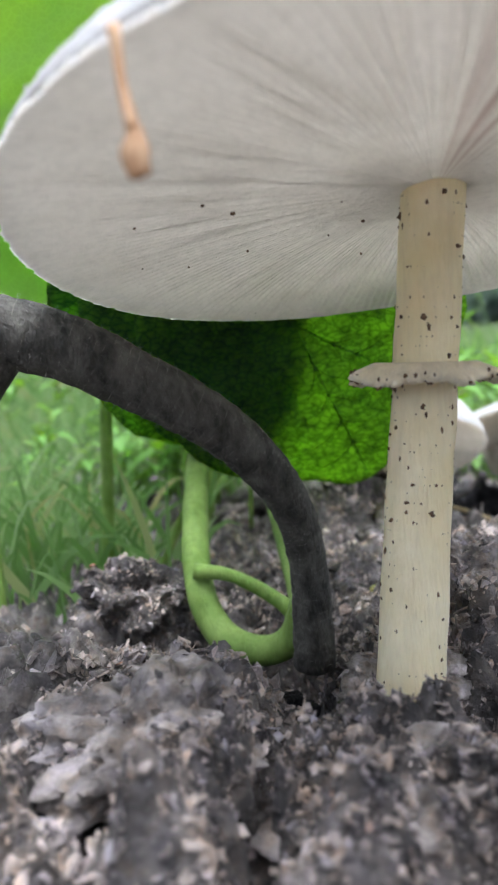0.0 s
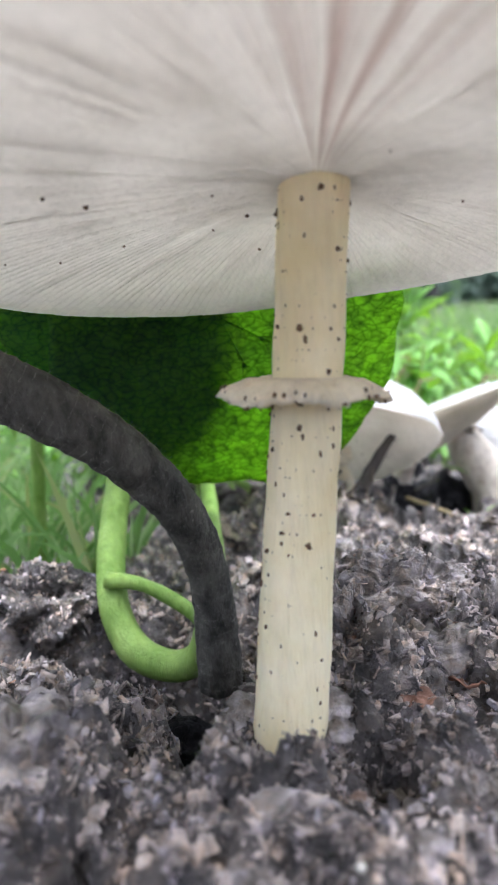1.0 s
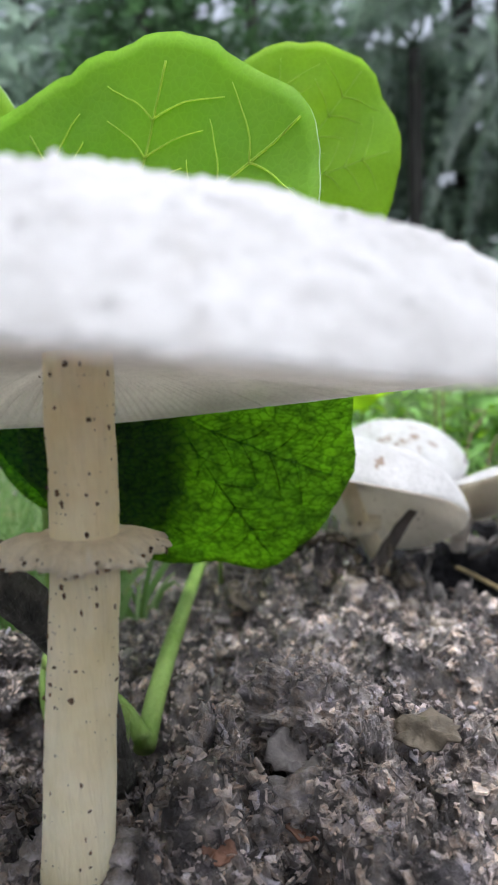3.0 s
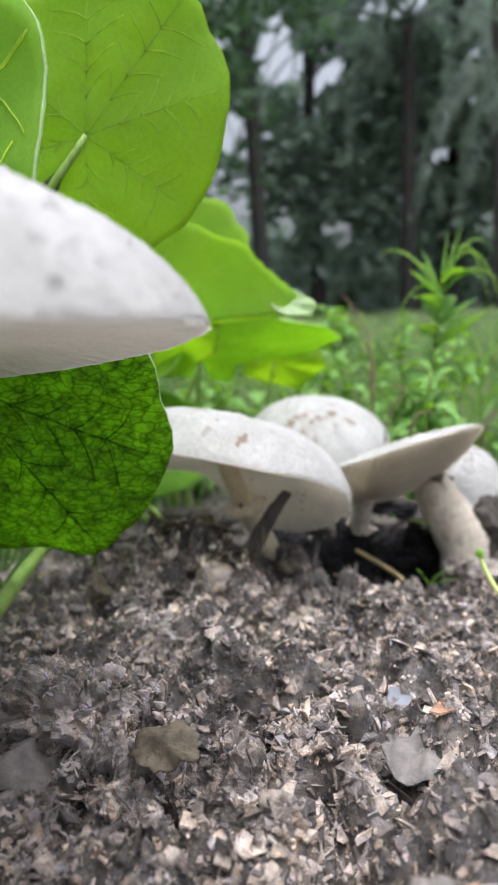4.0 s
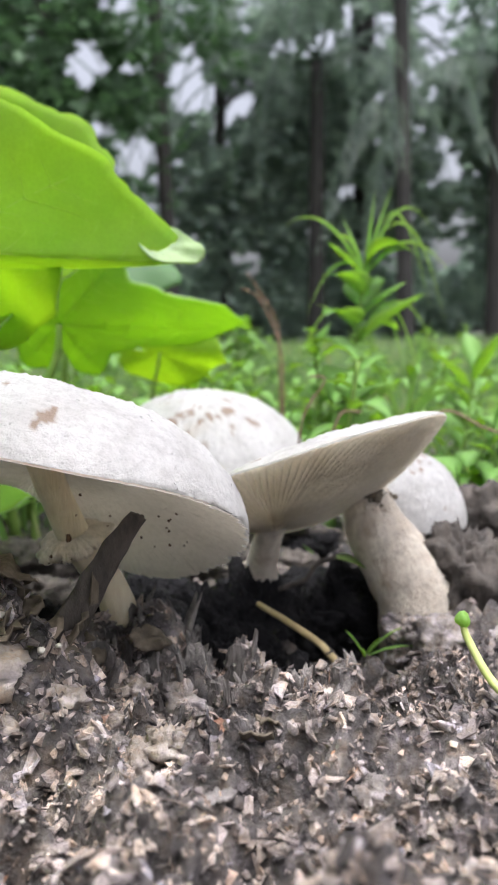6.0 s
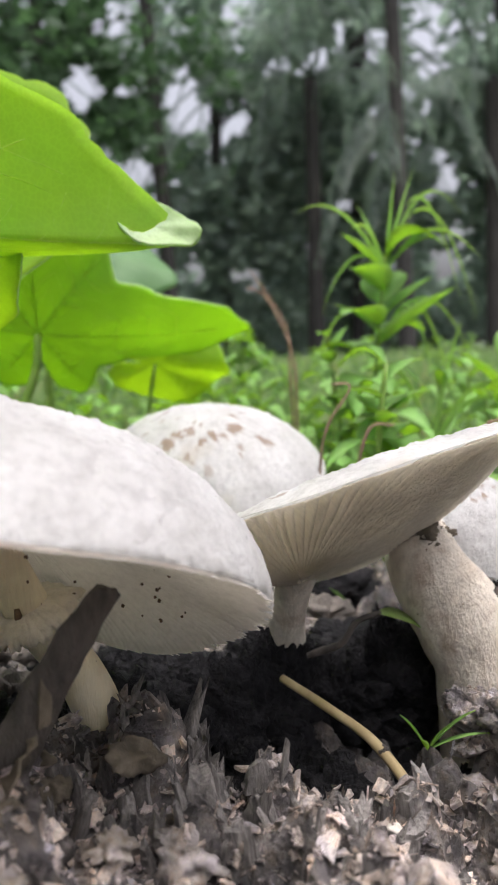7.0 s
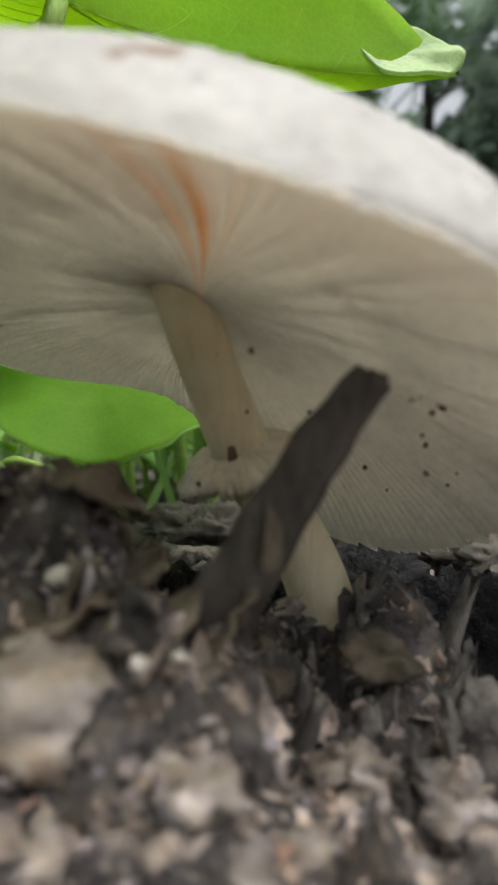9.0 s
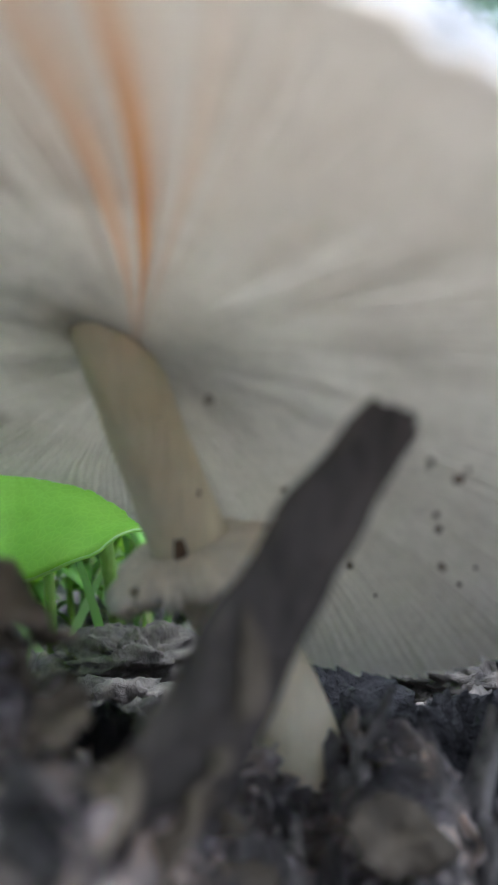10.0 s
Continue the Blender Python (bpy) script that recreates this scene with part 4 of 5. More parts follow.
squash_leaf("large sunlit squash leaf folded along its midrib, tip bent", (0.0230, 0.4113, 0.0755), (0.205, 0.976, 0.02), (-0.981, 0.205, 0.0), 0.098, 0.67, 0.058, 0.56, 0.04, 12, [(0.010, 0.412, 0.045), (-0.025, 0.43, 0.0), (-0.035, 0.44, -0.06)], fold=78, slim=0.34, rib=0.55)
# Bent tip of the folded leaf, added as a leaf of its own.
squash_leaf("curled glaucous tip of the large folded squash leaf, added as its own blade", (0.0785, 0.4905, 0.0835), (1.0, 0.2, -0.3), (0.15, -0.8, 0.55), 0.0175, 0.6, 0.3, 0.2, 0.1, 53, None, LEAF_PALE, over=LEAF_PALE)
squash_leaf("small grey-green squash leaf held level", (0.006, 0.352, 0.093), (1.0, -0.1, 0.06), (0.0, -0.5, 0.86), 0.034, 0.75, 0.1, 0.1, 0.04, 37, [(0.002, 0.358, 0.06), (-0.004, 0.37, -0.04)])
squash_leaf("wide ruffled squash leaf seen from below, lobes hanging over the grass", (-0.0175, 0.632, 0.056), (0.15, -0.42, 0.85), (0.0, 0.92, 0.40), 0.088, 1.0, 0.16, 0.0, 0.10, 17, [(-0.021, 0.632, 0.035), (-0.034, 0.63, 0.0), (-0.045, 0.63, -0.07)], LEAF_MID, shape=LOBED)
squash_leaf("glaucous squash leaf showing its dull blue-green upper side", (-0.030, 0.70, 0.126), (0.86, 0.1, -0.46), (0.35, -0.62, 0.70), 0.088, 0.52, 0.1, 0.12, 0.05, 71, [(-0.04, 0.71, 0.08), (-0.05, 0.72, -0.07)], LEAF_DULL, over=LEAF_DULL)
squash_leaf("squash leaf standing behind the larger leaves", (-0.0285, 0.5188, 0.0883), (0.582, 0.529, 0.618), (0.101, -0.801, 0.59), 0.091, 0.92, 0.33, 0.10, 0.05, 23, [(-0.022, 0.53, 0.03), (-0.02, 0.55, -0.06)], over=LEAF, shape=HANGING)
squash_leaf("bright squash leaf hanging under the folded one, lit from behind", (0.004, 0.468, 0.092), (0.08, 0.38, -0.92), (0.1, 0.90, 0.38), 0.054, 0.86, 0.08, 0.05, 0.12, 88, [(-0.006, 0.48, 0.08), (-0.02, 0.50, 0.04), (-0.03, 0.52, -0.06)], shape=HANGING, rib=0.5)
squash_leaf("broad squash leaf at the back of the plant", (-0.05, 0.50, 0.05), (-0.6, 0.7, 0.4), (0.2, -0.75, 0.6), 0.085, 1.0, 0.2, 0.10, 0.05, 41, [(-0.05, 0.505, 0.02), (-0.05, 0.51, -0.06)], over=LEAF)
squash_leaf("low squash leaf near the grass", (0.036, 0.68, 0.036), (1.0, 0.2, -0.15), (0.1, 0.85, 0.45), 0.046, 0.75, 0.3, 0.25, 0.16, 29, [(0.02, 0.70, -0.02), (0.01, 0.71, -0.06)])
squash_leaf("low pale squash leaf behind the broad mushroom", (-0.014, 0.478, 0.000), (1.0, -0.1, -0.22), (0.2, -0.7, 0.65), 0.052, 0.82, 0.2, 0.2, 0.14, 43, [(-0.03, 0.48, -0.03), (-0.045, 0.48, -0.07)], LEAF_MID, over=LEAF_MID, fold=15)

vine = thing("vine", "thick dark hairy vine arching down into the soil", "vine", "", (0.016, 0.188, -0.03))
vp = [Vector(p) - Vector((0.016, 0.188, -0.03)) for p in [(-0.10, 0.14, 0.075), (-0.049, 0.15, 0.066), (-0.026, 0.156, 0.055), (-0.004, 0.164, 0.039), (0.009, 0.174, 0.020), (0.0135, 0.183, -0.001), (0.014, 0.188, -0.030)]]
part("main_stem", tube(vp, [0.0078, 0.0074, 0.0068, 0.006, 0.0052, 0.005, 0.006], 120, 36, 0.10, 420), VINE, vine)
part("branch", tube([Vector(p) - Vector((0.016, 0.188, -0.03)) for p in [(-0.049, 0.150, 0.064), (-0.0580, 0.152, 0.052), (-0.068, 0.156, 0.030), (-0.078, 0.160, 0.0), (-0.085, 0.165, -0.04)]], [0.0065, 0.0048, 0.0042, 0.0045], 24, 12, 0.14, 160), VINE, vine)


def hairs(path, radii, count, length, seed):
    r = random.Random(seed)
    line = spline(path, 80)
    verts, faces = [], []
    for _ in range(count):
        k = r.randrange(1, 79)
        d = (line[k + 1 if k < 79 else k] - line[k - 1]).normalized()
        s = k / 79 * (len(radii) - 1)
        i = min(int(s), len(radii) - 2)
        rad = radii[i] + (radii[i + 1] - radii[i]) * (s - i)
        side = d.orthogonal().normalized()
        side.rotate(Matrix.Rotation(r.uniform(0, 6.28), 3, d))
        b = line[k] + side * rad * 0.97
        e = b + (side + d * r.uniform(-0.4, 0.4)).normalized() * length * r.uniform(0.5, 1.3)
        x = d.cross(side) * 0.000013
        y = d * 0.000013
        o = len(verts)
        verts += [b + x, b - x * 0.5 + y, b - x * 0.5 - y, e]
        faces += [(o, o + 1, o + 3), (o + 1, o + 2, o + 3), (o + 2, o, o + 3)]
    return verts, faces


part("hairs", hairs(vp, [0.0078, 0.0074, 0.0068, 0.006, 0.0052, 0.005, 0.006], 7000, 0.0013, 5), PALE, vine, "fine pale hairs")

hook = thing("green_stalk", "pale green stalk bent into a hook under the vine", "stalk", "", (-0.018, 0.218, -0.03))
hp = [(-0.004, 0.335, 0.070), (-0.014, 0.305, 0.046), (-0.020, 0.266, 0.018), (-0.0205, 0.227, -0.012), (-0.0145, 0.214, -0.029), (-0.002, 0.206, -0.0335), (0.008, 0.200, -0.028), (0.013, 0.194, -0.014)]
part("bent_stem", tube([Vector(p) - Vector((-0.018, 0.218, -0.03)) for p in hp], [0.0042, 0.0042, 0.0046, 0.005, 0.0045, 0.0045], 40, 14, 0.05, 90), GREENSTEM, hook)

pale = thing("pale_stalk", "pale green stalk rising from the foot of the vine", "stalk", "", (0.0135, 0.212, -0.03))
part("stalk", tube([Vector(p) - Vector((0.0135, 0.212, -0.03)) for p in [(0.0135, 0.211, -0.034), (0.012, 0.235, -0.022), (0.008, 0.285, -0.010), (0.004, 0.330, -0.004)]], [0.0045, 0.0042, 0.0038, 0.0034], 24, 12, 0.06, 90, True, 0.7), GREENSTEM, pale)

for name, label, pts, rad in (("tendril", "pale green curved tendril hooking down over the soil", [(-0.03, 0.44, -0.05), (-0.026, 0.437, -0.033), (-0.0161, 0.433, -0.0226), (-0.0053, 0.43, -0.0227), (0.0031, 0.43, -0.0252), (0.0092, 0.43, -0.0315), (0.0135, 0.43, -0.0387)], [0.0016, 0.0014, 0.0013, 0.0015, 0.0011]),
                              ("green_stalk", "pale green leaf stalk leaning into the soil", [(-0.03, 0.43, -0.012), (0.0021, 0.408, -0.0215), (0.0149, 0.402, -0.0261), (0.0262, 0.400, -0.0345), (0.032, 0.398, -0.045)], [0.0022, 0.0024, 0.0024, 0.0026])):
    o = Vector(pts[-1])
    st = thing(name, label, "stalk", "", o)
    part("stem", tube([Vector(p) - o for p in pts], rad, 40, 10, 0.08, 90), GREENSTEM, st)

part("side_shoot", tube([Vector(p) - Vector((0.0135, 0.212, -0.03)) for p in [(0.0135, 0.211, -0.031), (0.006, 0.2135, -0.0215), (-0.008, 0.217, -0.0135), (-0.0205, 0.2195, -0.0115)]], [0.0030, 0.0024, 0.0020, 0.0026], 20, 10, 0.12, 120), GREENSTEM, pale, "brownish green side shoot")

# ---- sticks and crumbs ----
def lance_leaf(base, direction, length, width, droop, seed):
    """A pointed leaf with a midrib fold and some thickness."""
    d = Vector(direction).normalized()
    side = d.cross(Vector((0, 0, 1)))
    side = side.normalized() if side.length > 1e-4 else Vector((1, 0, 0))
    up = side.cross(d)
    verts, faces, steps = [], [], 8
    for k in range(steps + 1):
        u = k / steps
        h = width * (math.sin(math.pi * u ** 0.8) ** 0.9 if 0 < u < 1 else 0.02)
        c = Vector(base) + d * length * u - Vector((0, 0, droop * length * u * u))
        verts += [c - side * h + up * h * 0.3, c, c + side * h + up * h * 0.3, c - up * 0.0003]
    for k in range(steps):
        a = 4 * k
        faces += [(a, a + 1, a + 5, a + 4), (a + 1, a + 2, a + 6, a + 5), (a + 3, a, a + 4, a + 7), (a + 2, a + 3, a + 7, a + 6)]
    return verts, faces


stick = thing("bark_stick", "dark flat splinter of bark leaning against the broad mushroom", "bark", "", (0.062, 0.357, -0.03))
sp = [Vector(p) - Vector((0.062, 0.357, -0.03)) for p in [(0.066, 0.356, -0.042), (0.077, 0.357, -0.026), (0.0845, 0.358, -0.0135), (0.0895, 0.359, -0.006), (0.0948, 0.3595, 0.0008)]]
part("splinter", tube(sp, [0.0060, 0.0049, 0.0041, 0.0034, 0.0026], 70, 24, 0.14, 260, True, 0.5), BARK, stick)

for p in ([(0.0938, 0.3594, -0.0006), (0.0946, 0.3592, 0.0008), (0.0949, 0.359, 0.0014)], [(0.0950, 0.3598, 0.0), (0.0957, 0.36, 0.0003), (0.0962, 0.3602, 0.0004)]):
    part("split_tip", tube([Vector(q) - Vector((0.062, 0.357, -0.03)) for q in p], [0.0011, 0.0008, 0.0004], 12, 8, 0.5, 500), BARK, stick)
part("bark_flake", shard(Vector((0.0835, 0.3555, -0.016)) - Vector((0.062, 0.357, -0.03)), Euler((1.5, 0.2, 1.0)).to_matrix(), [(-0.0012, -0.005), (0.0014, -0.0045), (0.0017, 0.001), (0.0008, 0.0048), (-0.001, 0.004)], 0.0005, 0.0004), DRYDARK, stick, "curled flake of lighter bark", False)


def wood_shard(r, lean, q):
    """A jagged upright splinter with split faces and a broken top."""
    sides, rings = 7, 5
    flat, ridge = r.uniform(0.4, 0.8), [r.uniform(0.6, 1.25) for _ in range(sides)]
    break_at = [r.uniform(0.7, 1.1) for _ in range(sides)]
    verts = []
    for k in range(rings + 1):
        u = k / rings
        for j in range(sides):
            a = 2 * math.pi * j / sides
            w = q * ridge[j] * (1.25 - 0.5 * u) * r.uniform(0.88, 1.12)
            verts.append(lean * u * (break_at[j] if k > rings - 2 else 1.0) + Vector((math.cos(a) * w, math.sin(a) * w * flat, 0)))
    verts.append(lean * r.uniform(0.75, 0.95))
    faces = [(k * sides + j, k * sides + (j + 1) % sides, (k + 1) * sides + (j + 1) % sides, (k + 1) * sides + j) for k in range(rings) for j in range(sides)]
    faces += [(rings * sides + j, rings * sides + (j + 1) % sides, len(verts) - 1) for j in range(sides)]
    return verts, faces


r = random.Random(77)
for k in range(260):
    x, y = r.uniform(0.074, 0.165), r.uniform(0.362, 0.426)
    if x > 0.118 and y > 0.385:
        continue
    z = ground_height(x, y) - 0.004
    h = r.uniform(0.006, 0.0135) if x < 0.122 else r.uniform(0.005, 0.008)
    lean = Vector((r.uniform(-0.35, 0.25), r.uniform(-0.1, 0.5), 1)) * h
    q = r.uniform(0.0011, 0.0032)
    ob = new("charred_splinter", mesh_of("charred_splinter", *wood_shard(r, lean, q), CHAR, False))
    ob.location, ob.rotation_euler = (x, y, z), (0, 0, r.uniform(0, 6))
    tagged(ob, "upright charred wood splinter standing in the soil", "splinter", "charred splinters")

twig = thing("straw_twig", "thin yellow dry twig lying in front of the mushrooms", "twig", "", (0.12, 0.458, -0.0635))
part("stalk", tube([Vector(p) - Vector((0.12, 0.458, -0.0635)) for p in [(0.1185, 0.4402, -0.0535), (0.131, 0.428, -0.0562), (0.142, 0.4177, -0.0599), (0.150, 0.4057, -0.0656), (0.1535, 0.400, -0.0705)]], [0.0012, 0.0013, 0.0014, 0.0014], 40, 10, 0.06, 200), STRAW, twig)
part("knot", blob(Vector((0.1445, 0.4148, -0.0612)) - Vector((0.12, 0.458, -0.0635)), (0.0016, 0.0014, 0.0017), 9, 0.4, 8, 12), BARK, twig, "dark knot on the twig")


curved = thing("twig", "thin dark curved twig rising out of the hollow", "twig", "", (0.1195, 0.452, -0.0505))
part("stalk", tube([Vector(p) - Vector((0.1195, 0.452, -0.0505)) for p in [(0.1200, 0.453, -0.0560), (0.1275, 0.452, -0.0515), (0.1359, 0.450, -0.0476), (0.1408, 0.450, -0.0410), (0.1480, 0.452, -0.0392)]], [0.0013, 0.0012, 0.0010, 0.0008], 24, 8, 0.2, 200), BARK, curved)
part("leaf", lance_leaf(Vector((0.1465, 0.452, -0.0392)) - Vector((0.1195, 0.452, -0.0505)), (1.0, -0.15, -0.1), 0.013, 0.0042, 0.2, 2), GREENSTEM, curved, "withered yellow-green leaf at its tip")
tuft_at = Vector((0.157, 0.427, ground_height(0.157, 0.427) - 0.001))
tuft = thing("grass_tuft", "small tuft of green grass beside the dry twig", "grass", "", tuft_at)
for tip, rise in (((-0.006, 0.0, 0.012), 0.002), ((0.010, 0.0, 0.013), 0.004), ((0.004, -0.003, 0.010), 0.003), ((0.013, 0.002, 0.006), 0.005), ((-0.002, -0.004, 0.007), 0.001)):
    part("blade", lance_leaf(Vector((0, 0, 0)), tip, Vector(tip).length + rise, 0.0009, 0.25, 1), WEED, tuft)


def flat_chip(name, label, category, at, turn, outline, thick, material, bend=0.0):
    ob = new(name, mesh_of(name, *shard((0, 0, 0), Euler([radians(v) for v in turn]).to_matrix(), outline, thick, bend), material, False))
    ob.location = at
    return tagged(ob, label, category)


r = random.Random(91)
# Charred lumps; the hollow's shade under the caps is put into their black.
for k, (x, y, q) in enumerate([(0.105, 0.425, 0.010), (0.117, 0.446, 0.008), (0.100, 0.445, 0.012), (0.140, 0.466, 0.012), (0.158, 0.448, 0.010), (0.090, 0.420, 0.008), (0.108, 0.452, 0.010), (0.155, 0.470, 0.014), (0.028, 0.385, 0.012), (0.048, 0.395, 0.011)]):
    clod(x, y, (q * 1.1, q, q * 0.9), 100 + k, "charred lump of wood, black for the shade under the mushroom caps", BLACK, 0.7)
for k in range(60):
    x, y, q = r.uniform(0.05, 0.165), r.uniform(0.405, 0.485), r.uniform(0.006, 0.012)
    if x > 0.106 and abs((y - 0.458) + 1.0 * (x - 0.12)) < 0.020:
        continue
    clod(x, y, (q * 1.1, q, q * 0.9), 140 + k, "charred lump of wood, black for the shade under the mushroom caps", BLACK, 0.7)
# Flat lumps carry the same under-cap shade in their colour.
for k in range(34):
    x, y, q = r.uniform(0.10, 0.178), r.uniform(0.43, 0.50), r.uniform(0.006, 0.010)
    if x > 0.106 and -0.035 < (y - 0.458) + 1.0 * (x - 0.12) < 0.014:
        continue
    clod(x, y, (q * 1.2, q, q * 0.45), 340 + k, "flat charred lump of wood, black for the shade under the caps", BLACK, 0.7)
# Lumps whose dark colour stands in for shade on the ground here.
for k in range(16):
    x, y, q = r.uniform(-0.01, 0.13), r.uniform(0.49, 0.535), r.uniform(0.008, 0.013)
    clod(x, y, (q * 1.3, q, q * 0.7), 440 + k, "lump of soil at the edge of the heap, darkened for shade", BARK, 0.7)
# More lumps with the shade behind the caps put into their colour.
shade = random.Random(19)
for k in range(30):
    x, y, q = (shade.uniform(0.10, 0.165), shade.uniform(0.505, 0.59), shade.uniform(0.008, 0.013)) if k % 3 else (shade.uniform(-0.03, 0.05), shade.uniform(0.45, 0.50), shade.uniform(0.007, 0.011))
    clod(x, y, (q * 1.3, q, q * 0.6), 600 + k, "lump of soil behind the mushrooms, coloured dark for shade", shade.choice((BARK, BLACK)), 0.7)
for k in range(26):
    x, y, q = r.uniform(-0.03, 0.20), r.uniform(0.09, 0.34), r.uniform(0.0028, 0.005)
    if math.hypot(x - 0.028, y - 0.13) > 0.022 and math.hypot(x - 0.1, y - 0.29) > 0.035 and y > 0.12:
        clod(x, y, (q * r.uniform(0.9, 1.4), q * 0.9, q * 0.8), 470 + k, "craggy damp clod of compost lying on the soil", r.choice((CLOD, DAMPCLOD)), 0.8)
for k in range(10):
    a = 0.36 * k - 0.1
    q = 0.0022 + 0.0016 * ((k * 7) % 5) / 5
    clod(0.0288 + 0.0098 * math.cos(a), 0.1362 + 0.0095 * math.sin(a), (q * 1.2, q, q), 400 + k, "small damp clod pressed against the mushroom stem")
# Soil overhung by leaves: its shade is put into these lumps' colour.
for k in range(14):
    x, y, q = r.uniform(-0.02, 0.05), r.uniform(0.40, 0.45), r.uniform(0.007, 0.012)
    clod(x, y, (q * 1.1, q, q * 0.8), 240 + k, "lump of soil behind the broad mushroom, darkened for shade", BARK, 0.7)
# Tall lumps that hide a stem's foot, black in place of shade.
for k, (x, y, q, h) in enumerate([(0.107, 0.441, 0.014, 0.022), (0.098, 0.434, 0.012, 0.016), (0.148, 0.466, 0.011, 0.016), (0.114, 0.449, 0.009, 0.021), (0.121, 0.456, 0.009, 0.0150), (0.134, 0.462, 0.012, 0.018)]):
    clod(x, y, (q, q * 0.7, h), 300 + k, "tall charred chunk of wood, black for the shade under the caps", BLACK, 0.6)
brown = new("clod", mesh_of("clod", *clod_skin((0.0085, 0.007, 0.0055), 333, 0.8), DRYDARK))
brown.location = (0.1630, 0.4640, -0.0205)
tagged(brown, "dark brown crumbled clod stuck under the torn cap", "clod", "clods on the heap")
clod(0.184, 0.430, (0.012, 0.008, 0.007), 130)
clod(0.166, 0.424, (0.010, 0.007, 0.007), 133)
clod(0.066, 0.336, (0.008, 0.006, 0.007), 134, "pale tan dry clod on the dark soil", TAN)
for k in range(16):
    x, y, q = r.uniform(0.066, 0.118), r.uniform(0.328, 0.366), r.uniform(0.0025, 0.0048)
    if math.hypot(x - 0.075, y - 0.357) > 0.012:
        clod(x, y, (q * r.uniform(0.9, 1.5), q, q * 0.9), 520 + k, "craggy tan clod of rotted wood on the soil", r.choice((TAN, CLOD)), 0.9)
clod(0.205, 0.462, (0.012, 0.010, 0.014), 132, "dark lump of bark and soil beside the fallen mushroom", BARK, 0.7)
clod(0.196, 0.456, (0.014, 0.010, 0.017), 136, "dark lump of bark and soil beside the fallen mushroom", BARK, 0.8)
clod(0.222, 0.486, (0.020, 0.016, 0.016), 131, "dark lump of bark and soil beside the fallen mushroom", BARK, 0.6)


def litter(at, turn, size, seed, material, label):
    """A crumpled piece of dead leaf with a torn edge."""
    n, rings = 30, 6
    off = Vector((seed * 1.9, seed * 0.7, 0))
    top = []
    for k in range(1, rings + 1):
        for j in range(n):
            a = 2 * math.pi * j / n
            d = Vector((math.cos(a), math.sin(a), 0))
            q = k / rings * (1 + 0.4 * noise.noise(d * 1.1 + off) + 0.28 * noise.noise(d * 4 + off) + 0.22 * noise.noise(d * 12 + off))
            p = Vector((d.x * q, d.y * q * 0.7, 0))
            p.z = 0.35 * noise.noise(p * 1.6 + off) + 0.22 * noise.noise(p * 4 + off) + 0.07 * abs(noise.noise(p * 11 + off))
            top.append(p * size)
    m = Euler([radians(v) for v in turn]).to_matrix()
    lift = Vector((0, 0, 0.0002))
    o, e = len(top), (rings - 1) * n
    verts = [m @ (p + lift) for p in top] + [m @ (p - lift) for p in top]
    faces = [tuple(range(n)), tuple(o + i for i in reversed(range(n)))]
    for k in range(rings - 1):
        for j in range(n):
            q = (k * n + j, (k + 1) * n + j, (k + 1) * n + (j + 1) % n, k * n + (j + 1) % n)
            faces += [q, tuple(o + i for i in reversed(q))]
    faces += [(e + j, o + e + j, o + e + (j + 1) % n, e + (j + 1) % n) for j in range(n)]
    ob = new("dead_leaf", mesh_of("dead_leaf", verts, faces, material))
    ob.location = at
    tagged(ob, label, "dead leaf", "dead leaves on the heap")


for k in range(30):
    x, y = r.uniform(0.012, 0.080), r.uniform(0.343, 0.378)
    litter((x, y, ground_height(x, y) + 0.0015), (r.uniform(-50, 50), r.uniform(-50, 50), r.uniform(0, 360)), r.uniform(0.005, 0.011), k, DRYDARK, "crumpled dark brown dead leaf scrap on the soil")
for k in range(40):
    x, y = r.uniform(-0.05, 0.22), r.uniform(0.07, 0.34)
    litter((x, y, ground_height(x, y) + 0.001), (r.uniform(-35, 35), r.uniform(-35, 35), r.uniform(0, 360)), r.uniform(0.003, 0.006), 50 + k, r.choice((DRYDARK, DRYGREY, DRYGREY)), "small grey-brown dead leaf scrap on the soil")
litter((0.036, 0.376, ground_height(0.036, 0.376) + 0.003), (10, 0, 20), 0.010, 3, DRYRED, "reddish brown dead leaf beside the broad mushroom")
litter((0.148, 0.205, ground_height(0.148, 0.205) + 0.002), (15, 5, 40), 0.011, 7, DRYGREY, "grey-brown leaf fragment lying on the soil")
litter((0.066, 0.189, ground_height(0.066, 0.203) + 0.001), (14, 4, 75), 0.011, 15, DRYGREY, "grey sheet of rotted bark jutting over a dark hollow")
litter((0.096, 0.184, ground_height(0.096, 0.196) + 0.001), (18, -8, 10), 0.008, 19, DRYDARK, "dark sheet of rotted bark jutting over a hollow")
litter((0.092, 0.378, -0.040), (60, 20, 40), 0.006, 11, DRYDARK, "torn grey leaf hanging over a dark hollow")


def crumb(at, size, seed, material, label):
    ob = new("crumb", mesh_of("crumb", *blob((0, 0, 0), (size, size * 0.8, size * 0.7), seed, 0.6, 8, 12, 2.0), material))
    ob.location = at
    tagged(ob, label, "crumb", "pale crumbs on the soil")


